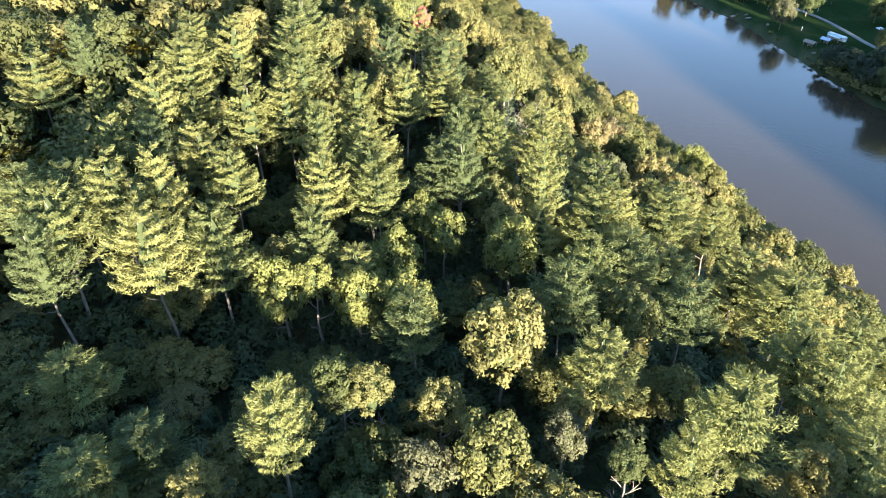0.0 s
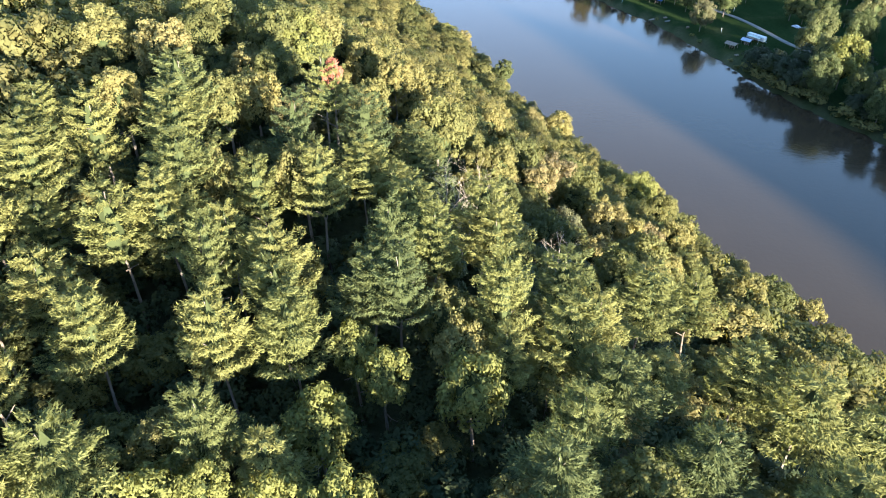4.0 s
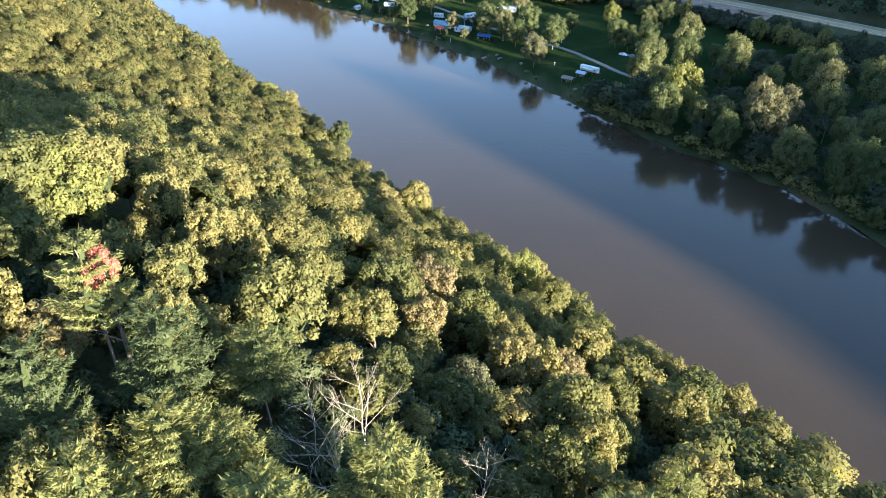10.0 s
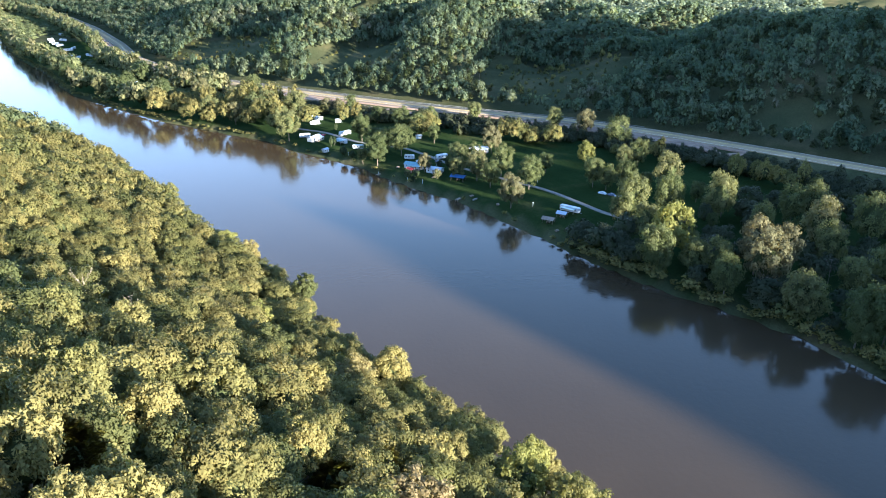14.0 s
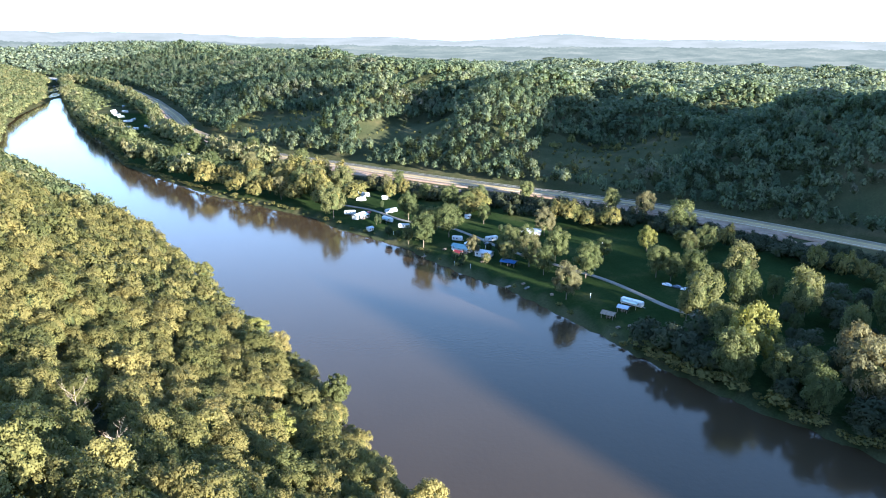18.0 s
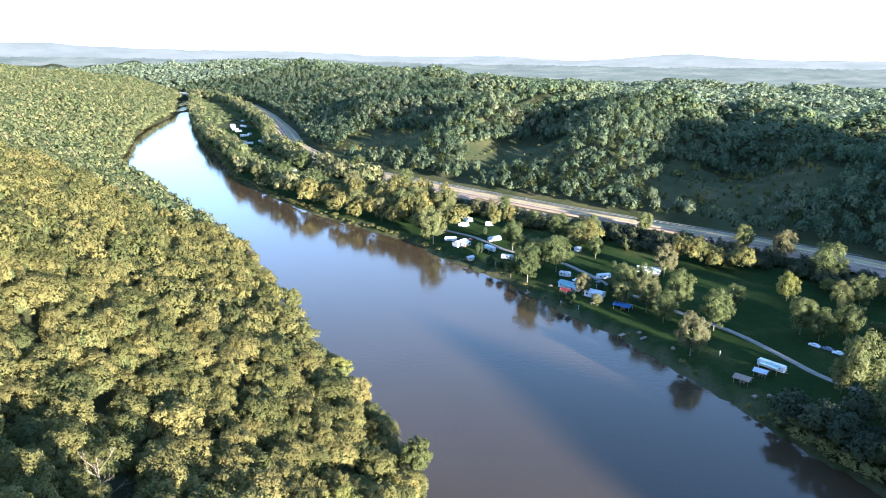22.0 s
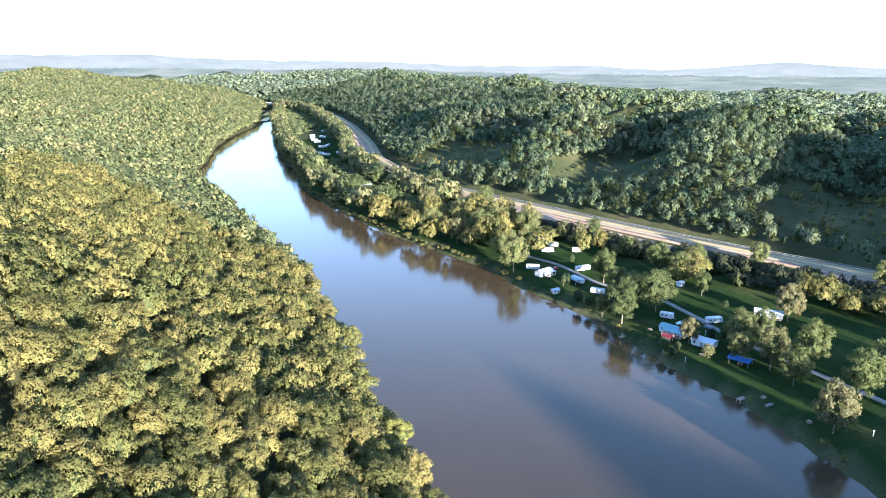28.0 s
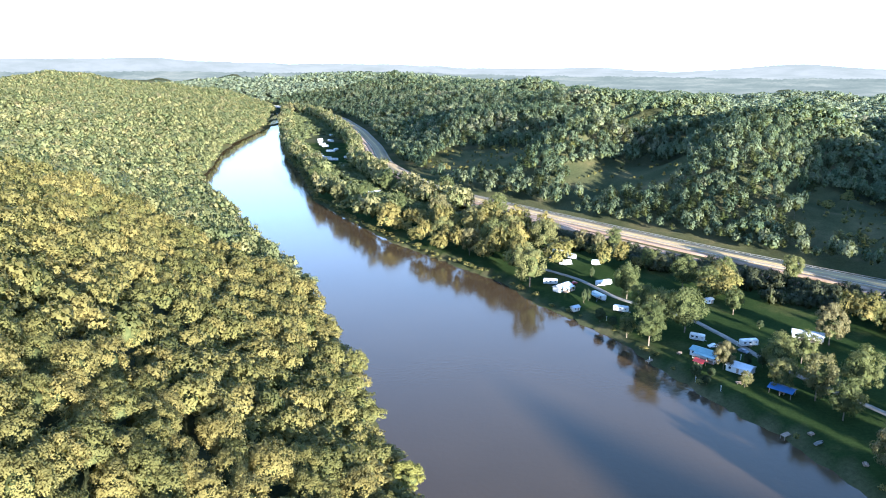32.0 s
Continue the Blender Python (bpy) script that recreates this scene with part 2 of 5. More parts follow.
def ground_z(x, y):
    x, y = np.asarray(x, float), np.asarray(y, float)
    dl, dr = bank(LEFT, y) - x, x - bank(RIGHT, y)
    k = np.interp(y, [-400, -250, -195, -60, 40, 160, 420, 900, 1300], [1.1, 1.06, 1.02, 1.0, 0.78, 0.76, 0.66, 0.52, 0.5])
    left = np.interp(dl, [-60, -8, 0, 4, 30, 60, 108, 130, 210, 420, 900, 4000], [-3, -2, 0.0, 2.5, 18, 37, 66, 72, 75, 70, 58, 35])
    left = np.where(dl > 4, 2.5 + (left - 2.5) * k, left) + np.clip((dl - 25) / 120, 0, 1) * 5 * waves(x, y, 170, 3) + np.clip((dl - 200) / 500, 0, 1) * 14 * waves(x, y, 520, 4)
    left = left + 7 * bumpy(y, -72, np.where(y > -72, 62, 42)) * np.clip((dl - 95) / 35, 0, 1) + 9 * np.clip((dl - 52) / 30, 0, 1) * np.interp(y, [60, 115, 300, 420], [0, 1, 1, 0])
    left = left + np.interp(y, [500, 900], [0, 1]) * np.interp(dl, [170, 520], [0, 30])
    e, s = road_side(x, y)
    hill = np.interp(e, [0, 16, 40, 90, 160, 250, 340, 520, 900, 1600, 2600, 4000], [9, 9, 15, 32, 48, 60, 60, 38, 12, 8, 8, 10]) * np.interp(s, [1150, 1400, 1560, 1900], [0.72, 0.76, 0.92, 0.98])
    shape = 1 + sum(a * bumpy(s, at + lean * e, w) * np.clip((e - e0) / 60, 0, 1) for a, at, lean, w, e0 in SPURS)
    hill = 9 + (hill - 9) * (1 + (shape - 1) * np.interp(e, [0, 130, 300, 420], [1, 0.8, 0.25, 0.0]))
    hill = hill + np.clip((e - 60) / 260, 0, 1) * (12 * waves(x, y, 170, 5) + 6 * waves(x, y, 90, 16) - 8 + np.clip((e - 300) / 600, 0, 1) * 6 * waves(x, y, 700, 6)) * np.interp(e, [350, 900], [1.0, 0.5])
    # unseen ridge added across the sun's way, shaped to keep the flats in shade
    across, toward = x * SUN_Y - y * SUN_X, x * SUN_X + y * SUN_Y
    crest = np.interp(across, SHADE_RIDGE[:, 0], SHADE_RIDGE[:, 1]) + 1.6 * waves(across, 0 * across, 26, 71)
    flat = np.interp(dr, [-60, -8, 0, 3, 9, 30, 400], [-3, -2, 0.0, 2.2, 3.4, 4.0, 4.6]) + 0.25 * waves(x, y, 60, 8) * np.clip(dr / 12, 0, 1)
    dike = np.interp(-e, [10, 26], [1.0, 0.0]) * np.interp(s, [2600, 2640], [1.0, 0.0])
    plain = flat + (9 - flat) * dike * np.clip((dr - 5) / 20, 0, 1)
    right = np.maximum(np.where(e > 0, hill, plain), crest * bumpy(toward, 900, 75) * np.clip((dr - 20) / 60, 0, 1))
    far = np.hypot(x, y)
    z = np.where(dl > -2, left, np.where(dr > -2, right, -2.2))
    # the wooded hills past the bend
    back = 62 * np.exp(-(((x + 180) / 520) ** 2) - ((y - 2080) / 230) ** 2) + 40 * np.exp(-(((x + 1150) / 500) ** 2) - ((y - 1900) / 260) ** 2)
    z = np.where(y > 1780, np.maximum(z, back + 4 * waves(x, y, 260, 15)), z)
    return np.where(far > 2600, z * 0.6 + 0.4 * 20, z)


SUN_X, SUN_Y = math.sin(radians(SUN_AZ)), math.cos(radians(SUN_AZ))
# the unseen shading ridge's crest: place along it, and height
SHADE_RIDGE = np.array([(-900, 168), (-700, 233), (-550, 264), (-480, 251), (-413, 231), (-380, 210), (-360, 194), (-341, 182), (-300, 173.5), (-265, 166.5), (-215, 164), (-196, 161), (-180, 158), (-165, 161.5), (-150, 169.5), (-140, 173), (-133, 179), (-131, 174), (-128, 164), (-116, 162), (-110, 158.5), (-103, 149), (-95, 136.5), (-60, 125.5), (0, 109), (80, 91), (200, 62)], float)
# spurs and hollows of the hillside: height, place along the highway, slant, half width, start
SPURS = ((1.0, 1440, 0.42, 48, 15), (-0.7, 1370, 0.22, 60, 70), (0.8, 1640, 0.2, 34, 10), (0.38, 1935, 0.1, 90, 20), (-0.32, 1770, 0.1, 70, 0),
         (-0.34, 1562, 0.12, 36, 0), (0.45, 1215, 0.0, 60, 40), (-0.3, 1330, 0.0, 50, 0), (2.2, 1130, 0.0, 110, 10))
xs = np.unique(np.concatenate([np.arange(-300, 420, 6.0), np.arange(-1400, 1800, 25.0), np.arange(470, 1010, 12.0), np.linspace(-4600, 4600, 80)]))
ys = np.unique(np.concatenate([np.arange(-260, 640, 7.0), np.arange(-500, 2000, 20.0), np.arange(-880, -470, 11.0), np.linspace(-1500, 4700, 70)]))
gx, gy = np.meshgrid(xs, ys)
gz = ground_z(gx, gy)


def sheet(name, gx, gy, gz, mat):
    h, w = gx.shape
    idx = np.arange(h * w).reshape(h, w)
    quads = np.stack([idx[:-1, :-1], idx[:-1, 1:], idx[1:, 1:], idx[1:, :-1]], -1).reshape(-1, 4)
    me = bpy.data.meshes.new(name)
    me.from_pydata(np.stack([gx, gy, gz], -1).reshape(-1, 3).tolist(), [], quads.tolist())
    me.polygons.foreach_set("use_smooth", np.ones(len(me.polygons), bool))
    me.materials.append(mat)
    return new(name, me)


def ground_material():
    """Mown lawn where the mesh says so, rough olive meadow and leaf litter elsewhere."""
    m, nt, b = nodes_of("grass_and_forest_floor")
    lawn = ramp(nt, noise_of(nt, 0.04, 6.0), [(0.3, (0.015, 0.027, 0.009)), (0.55, (0.023, 0.037, 0.012)), (0.78, (0.060, 0.060, 0.023))])
    rough = ramp(nt, noise_of(nt, 0.03, 6.0), [(0.3, (0.034, 0.042, 0.020)), (0.55, (0.062, 0.063, 0.031)), (0.75, (0.125, 0.100, 0.054))])
    a = nt.nodes.new("ShaderNodeAttribute")
    a.attribute_name = "lawn"
    fine = ramp(nt, noise_of(nt, 0.9, 5.0, 0.75), [(0.3, (0.6, 0.62, 0.6)), (0.7, (1.35, 1.3, 1.25))])
    col = mixed(nt, 0.8, mixed(nt, a.outputs["Fac"], rough, lawn), fine, "MULTIPLY")
    nt.links.new(col, b.inputs["Base Color"])
    b.inputs["Roughness"].default_value, b.inputs["Specular IOR Level"].default_value = 0.9, 0.0
    bumped(nt, b, noise_of(nt, 2.5, 4.0, 0.7), 0.7, 0.3)
    return m


M_GROUND = ground_material()
ground = tagged(sheet("ground", gx, gy, gz, M_GROUND), "grassy valley floor, meadows and wooded hills", "ground", kind="structure")
mown = (gx > bank(RIGHT, gy) + 4) & (road_side(gx, gy)[0] < -24) & (gy < 1000)
ground.data.attributes.new("lawn", "FLOAT", "POINT").data.foreach_set("value", mown.ravel().astype(np.float32))


def water_material():
    m, nt, b = nodes_of("muddy_river_water")
    silt = ramp(nt, noise_of(nt, 0.012, 3.0), [(0.3, (0.038, 0.026, 0.014)), (0.7, (0.048, 0.033, 0.018))])
    nt.links.new(silt, b.inputs["Base Color"])
    b.inputs["Roughness"].default_value, b.inputs["IOR"].default_value = 0.085, 1.34
    b.inputs["Specular IOR Level"].default_value = 0.42
    bumped(nt, b, noise_of(nt, 0.5, 4.0, 0.6), 0.16, 0.25)
    return m


M_WATER = water_material()
wy = np.unique(np.concatenate([np.arange(-1500, 1640, 20.0), np.arange(1600, 1832, 4.0)]))
lx, rx = bank(LEFT, wy) - 3, bank(RIGHT, wy) + 2.0
f = np.linspace(0, 1, 9)[None]
river = tagged(sheet("water", lx[:, None] + (rx - lx)[:, None] * f, np.repeat(wy[:, None], 9, 1), np.zeros((len(wy), 9)), M_WATER), "calm muddy brown river reflecting the sky", "river", kind="structure")

# ---- highway ----
M_ASPHALT = surface("sunlit_asphalt", [(0.3, (0.237, 0.179, 0.105)), (0.7, (0.311, 0.236, 0.140))], 0.06, 0.9, 1.5, 0.3, spec=0.05)


def along_line(pts, step):
    out = []
    for (ax, ay), (bx, by) in zip(pts[:-1], pts[1:]):
        n = max(1, int(math.hypot(bx - ax, by - ay) / step))
        out += [(ax + (bx - ax) * k / n, ay + (by - ay) * k / n) for k in range(n)]
    out.append(tuple(pts[-1]))
    q = np.array(out)
    for _ in range(3):
        q[1:-1] = 0.25 * q[:-2] + 0.5 * q[1:-1] + 0.25 * q[2:]
    d = np.gradient(q, axis=0)
    d /= np.hypot(d[:, 0], d[:, 1])[:, None]
    return q, np.stack([d[:, 1], -d[:, 0]], 1)


def ribbon(name, pts, a, b, z, mat, step=12.0, thick=0.25):
    """A strip from a to b metres beside a line, a slab with its own edge."""
    q, n = along_line(pts, step)
    zz = np.full(len(q), z) if np.isscalar(z) else z(q[:, 0], q[:, 1])
    rows = [np.column_stack([q + n * o, zz + dz]) for o, dz in ((a, -thick), (a, 0), (b, 0), (b, -thick))]
    v = np.stack(rows, 1)
    return sheet(name, v[..., 0], v[..., 1], v[..., 2], mat)


highway = tagged(ribbon("road", ROAD, -8.0, 7.0, 9.45, M_ASPHALT, thick=0.5), "sunlit grey highway on a bank along the valley", "road", kind="structure")
M_PAINT = surface("road_paint", [(0.3, (0.55, 0.52, 0.45)), (0.7, (0.72, 0.7, 0.62))], 0.5, 0.7)
M_PAINT_Y = surface("yellow_road_paint", [(0.3, (0.5, 0.36, 0.08)), (0.7, (0.6, 0.45, 0.12))], 0.5, 0.7)
for name, o, m in (("edge_line", -6.9, M_PAINT), ("edge_line", 5.9, M_PAINT), ("centre_line", -0.7, M_PAINT_Y), ("centre_line", -0.3, M_PAINT_Y)):
    tagged(ribbon(name, ROAD, o, o + 0.22, 9.47, m, thick=0.03), "painted line on the highway", "road marking", kind="structure")
M_CUT = surface("bare_earth_and_stone", [(0.3, (0.17, 0.11, 0.075)), (0.7, (0.30, 0.21, 0.145))], 0.15, 0.95, 2.0, 0.5, 0.2)
for o in (-13.0, -18.0, -23.0):
    tagged(ribbon("verge", ROAD[4:17], o, o + 4.9, lambda a, b: 9.1 + 0 * a if o > -14 else ground_z(a, b) + 0.25, M_CUT, thick=0.8), "bare brown earth slope below the highway", "verge", kind="structure")


def guard_rail(pts, off, z):
    """A steel guard rail: posts and one long folded rail."""
    q, n = along_line(pts, 4.0)
    foot = tagged(new("guard_rail", None), "galvanised steel guard rail along the highway", "guard rail")
    foot.matrix_world = pose(float(q[0, 0]), float(q[0, 1]), z)
    ribs = [(0.0, 0.55), (0.06, 0.63), (0.0, 0.71), (0.06, 0.79), (0.0, 0.87)]
    v = np.stack([np.column_stack([q + n * (off + o) - q[0], np.full(len(q), h)]) for o, h in ribs], 1)
    rail = sheet("rail", v[..., 0], v[..., 1], v[..., 2], M_STEEL)
    rail.parent = foot
    bm = bmesh.new()
    for p, m in zip(q, n):
        a = p + m * (off + 0.12) - q[0]
        bmesh.ops.create_cube(bm, size=1.0, matrix=Matrix.LocRotScale((a[0], a[1], 0.2), None, (0.14, 0.14, 1.3)))
    me = bpy.data.meshes.new("posts")
    bm.to_mesh(me)
    bm.free()
    me.materials.append(M_STEEL)
    p = tagged(new("posts", me), kind="stuff")
    p.parent = foot


M_STEEL = surface("galvanised_steel", [(0.3, (0.17, 0.16, 0.15)), (0.7, (0.25, 0.24, 0.22))], 1.0, 0.6, 12, 0.3, metal=0.4)
guard_rail(ROAD[5:12], -7.6, 9.4)
guard_rail(ROAD[5:12], 6.8, 9.4)


def bridge():
    """The highway's bridge at the bend: a slab, two parapets and piers."""
    pts = ROAD[17:22]
    foot = tagged(new("road_bridge", None), "long pale concrete highway bridge on piers", "bridge")
    parts = [ribbon("deck", pts, -8.6, 7.6, 9.4, M_CONCRETE, thick=1.6), ribbon("parapet", pts, -8.6, -8.2, 10.4, M_CONCRETE, thick=1.0), ribbon("parapet", pts, 7.2, 7.6, 10.4, M_CONCRETE, thick=1.0)]
    q, n = along_line(pts, 38.0)
    for p in q[1:-1]:
        for o in (-5, 4):
            bm = bmesh.new()
            tube(bm, (p[0] + o, p[1], -3), (p[0] + o, p[1], 7.9), 1.5, 1.3, 10)
            me = bpy.data.meshes.new("pier")
            bm.to_mesh(me)
            bm.free()
            me.materials.append(M_CONCRETE)
            parts.append(new("pier", me))
    for o in parts:
        o.parent = foot


M_CONCRETE = surface("weathered_concrete", [(0.3, (0.36, 0.34, 0.31)), (0.7, (0.5, 0.48, 0.44))], 0.3, 0.9, 4.0, 0.35)


# ---- trees ----
def unit(v):
    return v / np.maximum(np.linalg.norm(v, axis=-1, keepdims=True), 1e-9)


def cards(r, at, out, long, wide, lift=0.25, loose=0.34):
    """Leaf sprays: one three-cornered spray at each place, facing more or less outwards."""
    n = len(at)
    nrm = unit(out + r.normal(0, loose, (n, 3)) + np.array([0, 0, lift]))
    t = unit(np.cross(nrm, r.normal(0, 1, (n, 3))))
    b = np.cross(nrm, t)
    L = (long * r.uniform(0.6, 1.4, n))[:, None]
    W = (wide * r.uniform(0.6, 1.4, n))[:, None]
    v = np.stack([at - t * L, at + t * L * 0.7 - b * W, at + t * L * 0.7 + b * W], 1).reshape(-1, 3)
    return v, np.arange(3 * n).reshape(n, 3)


def ball(level):
    bm = bmesh.new()
    bmesh.ops.create_icosphere(bm, subdivisions=level, radius=1.0)
    v = np.array([q.co[:] for q in bm.verts])
    fs = np.array([[q.index for q in fc.verts] for fc in bm.faces])
    bm.free()
    return v, fs


BALLS = {k: ball(k) for k in (1, 2)}


def broad_crown(seed, lobes, leaves, size, squat=1.0, level=2, wrap=1.45):
    """A broadleaf crown of unit radius about 1, base at 0: sprays of leaves over many bulging lobes, and a ball
    coloured as dark inner shade.
    """
    r = np.random.RandomState(seed)
    c, rad = [], []
    for k in range(lobes):
        u = (k + 0.5) / lobes
        th, ph = 2.399963 * k + r.uniform(-0.5, 0.5), math.acos(1 - wrap * u)
        q = r.uniform(0.52, 0.78) * (1.0 if u > 0.15 else 0.85)
        c.append((q * math.sin(ph) * math.cos(th), q * math.sin(ph) * math.sin(th), (0.98 + q * math.cos(ph) * 1.1) * squat + r.uniform(-0.12, 0.12)))
        rad.append(r.uniform(0.22, 0.42) * (14 / lobes) ** 0.42)
    c, rad = np.array(c), np.array(rad)
    pick = r.choice(lobes, leaves, p=rad**2 / (rad**2).sum())
    d = unit(r.normal(0, 1, (leaves, 3)) + 0.55 * unit(c[pick] - np.array([0, 0, 0.8 * squat])) + np.array([0, 0, 0.35]))
    at = c[pick] + d * rad[pick][:, None] * r.uniform(0.5, 1.38, leaves)[:, None] * np.array([1, 1, 0.85])
    v, q = cards(r, at, d, size, size * 0.72)
    bv, bf = BALLS[level]
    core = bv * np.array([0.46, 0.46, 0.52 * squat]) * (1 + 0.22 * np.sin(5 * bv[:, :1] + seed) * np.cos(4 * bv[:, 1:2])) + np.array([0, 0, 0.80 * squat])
    return v, q, core, bf


def pine_crown(seed, whorls, arms, tufts, size, level=1):
    """A white pine of height 1 and radius about 0.26: tiers of upswept boughs, each a flat fan of needle brushes, gaps between the tiers."""
    r = np.random.RandomState(seed)
    at, out = [], []
    for w in range(whorls):
        u = (w + 0.25) / whorls
        z, reach = 0.53 + 0.45 * u, (0.285 * (1 - u) ** 0.52 + 0.014) * r.uniform(0.82, 1.1)
        count = arms if u < 0.7 else max(4, arms - 2)
        for a in range(count):
            th = 6.283 * a / count + w * 1.1 + r.uniform(-0.35, 0.35)
            ln, dz, rise = reach * r.uniform(0.66, 1.14), r.normal(0, 0.012), r.uniform(0.22, 0.42)
            n = max(6, int(tufts * (0.3 + 0.7 * ln / 0.27)))
            f = np.sqrt(r.uniform(0.10, 1.0, n))
            side = r.uniform(-1, 1, n) * 0.30 * np.sin(2.5 * f)
            c, s = math.cos(th), math.sin(th)
            at.append(np.stack([(c * f - s * side) * ln, (s * f + c * side) * ln, z + dz + ln * (0.03 + rise * f * f) + r.normal(0, 0.0055, n)], 1))
            out.append(unit(np.stack([c - s * side * 1.6, s + c * side * 1.6, r.uniform(0.3, 0.9, n)], 1) + r.normal(0, 0.25, (n, 3))))
    at, out = np.concatenate(at), np.concatenate(out)
    n = len(at)
    side = unit(np.stack([at[:, 0], at[:, 1], 0.10 + 0 * at[:, 0]], 1))
    nrm = unit(side * 0.8 + np.array([0, 0, 0.5]) + r.normal(0, 0.3, (n, 3)))
    t = unit(out - nrm * (out * nrm).sum(1, keepdims=True) * 0.8)
    b = unit(np.cross(nrm, t))
    L, W = (size * r.uniform(0.7, 1.35, n))[:, None], (size * 0.22 * r.uniform(0.7, 1.3, n))[:, None]
    v = np.stack([at + t * L, at - t * L * 0.6 - b * W, at - t * L * 0.6 + b * W], 1).reshape(-1, 3)
    q = np.arange(3 * n).reshape(n, 3)
    bv, bf = BALLS[level]
    taper = np.clip(1 - (bv[:, 2:3] + 1) * 0.40, 0.1, 1)
    core = bv * np.array([0.12, 0.12, 0.22]) * np.concatenate([taper, taper, np.ones_like(taper)], 1) + np.array([0, 0, 0.70])
    return v, q, core, bf


def soft_normals(v, q, mid, part=0.68):
    """Leaf sprays shade partly as the round crown that they make up."""
    geo = unit(np.cross(v[..., q[:, 1], :] - v[..., q[:, 0], :], v[..., q[:, 2], :] - v[..., q[:, 0], :]))
    out = unit(v - mid)
    n = out * 1.0
    n[..., q.ravel(), :] = (1 - part) * np.repeat(geo, 3, -2) + part * out[..., q.ravel(), :]
    return unit(n + np.array([0, 0, 0.12]))


def mesh_of(name, leaves, mat, mid=(0, 0, 0.75)):
    v, q, core, bf = leaves
    me = bpy.data.meshes.new(name)
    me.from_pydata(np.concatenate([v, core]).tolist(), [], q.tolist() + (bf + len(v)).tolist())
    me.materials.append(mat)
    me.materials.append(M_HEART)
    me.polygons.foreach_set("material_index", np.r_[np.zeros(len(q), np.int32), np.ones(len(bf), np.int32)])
    n = np.concatenate([soft_normals(v, q, np.array(mid)), unit(core - np.array(mid))])
    me.attributes.new("custom_normal", "FLOAT_VECTOR", "POINT").data.foreach_set("vector", n.ravel().astype(np.float32))
    return me


def tube(bm, a, b, ra, rb, n=6):
    """A tapered round length between two places."""
    a, b = Vector(a), Vector(b)
    turn = (b - a).to_track_quat("Z", "Y")
    rings = [[bm.verts.new(p + turn @ Vector((math.cos(6.2832 * k / n) * r, math.sin(6.2832 * k / n) * r, 0))) for k in range(n)] for p, r in ((a, ra), (b, rb))]
    for k in range(n):
        bm.faces.new((rings[0][k], rings[0][(k + 1) % n], rings[1][(k + 1) % n], rings[1][k]))
    bm.faces.new(rings[1])


def limbs(name, seed, height, top, mat, girth=0.02, forks=5, deep=1, reach=1.0):
    """A trunk with limbs that fork, up to a height; top: where along it the limbs start."""
    r = random.Random(seed)
    bm = bmesh.new()
    p, n = Vector((0, 0, -0.04 * height)), 4
    for k in range(n):
        q = Vector((r.uniform(-0.02, 0.02) * height, r.uniform(-0.02, 0.02) * height, height * (k + 1) / n))
        tube(bm, p, q, girth * height * (1 - 0.8 * k / n), girth * height * (1 - 0.8 * (k + 1) / n))
        p = q

    def fork(base, way, long, thick, level):
        tip = base + way * long
        tube(bm, base, tip, thick, thick * 0.45, 5 if level else 4)
        if level:
            for _ in range(3):
                w = (way + Vector((r.uniform(-0.7, 0.7), r.uniform(-0.7, 0.7), r.uniform(-0.1, 0.6)))).normalized()
                fork(base + way * long * r.uniform(0.4, 1.0), w, long * r.uniform(0.4, 0.65), thick * 0.5, level - 1)

    for k in range(forks):
        th, u = 2.4 * k + r.uniform(-0.4, 0.4), top + (1 - top) * (k + 0.5) / forks
        way = Vector((math.cos(th), math.sin(th), r.uniform(0.5, 1.1))).normalized()
        fork(Vector((0, 0, height * u * 0.92)), way, reach * height * r.uniform(0.22, 0.34) * (1.25 - 0.6 * u), girth * height * 0.5 * (1.15 - 0.7 * u), deep)
    me = bpy.data.meshes.new(name)
    bm.to_mesh(me)
    bm.free()
    me.materials.append(mat)
    return me


bridge()
TRUNK = [limbs("trunk", 10 + k, 1.0, 0.42, M_BARK, 0.017, 5, 1, 0.6) for k in range(3)]
PINE_TRUNK = [limbs("trunk", 20 + k, 1.0, 0.5, M_BARK, 0.011, 7, 0, 0.4) for k in range(2)]
BROAD_MESH = [mesh_of("crown", broad_crown(30 + k, 58 + 4 * k, 5200, 0.048, 0.95 + 0.12 * (k % 3)), M_BROAD) for k in range(6)]
LAWN_MESH = [mesh_of("crown", broad_crown(40 + k, 34 + 3 * k, 3900, 0.046, 1.1, 2, 1.88), M_LAWN_TREE) for k in range(4)]
PINE_MESH = [mesh_of("crown", pine_crown(50 + k, 8 + k % 2, 6, 165, 0.0175), M_PINE, (0, 0, 0.62)) for k in range(4)]
SPECIAL = {m.name: [mesh_of("crown", broad_crown(70 + k, 42, 4400, 0.050, 1.05, 2, 1.8), m) for k in range(2)] for m in (M_YELLOW, M_RED, M_TAN, M_CEDAR)}


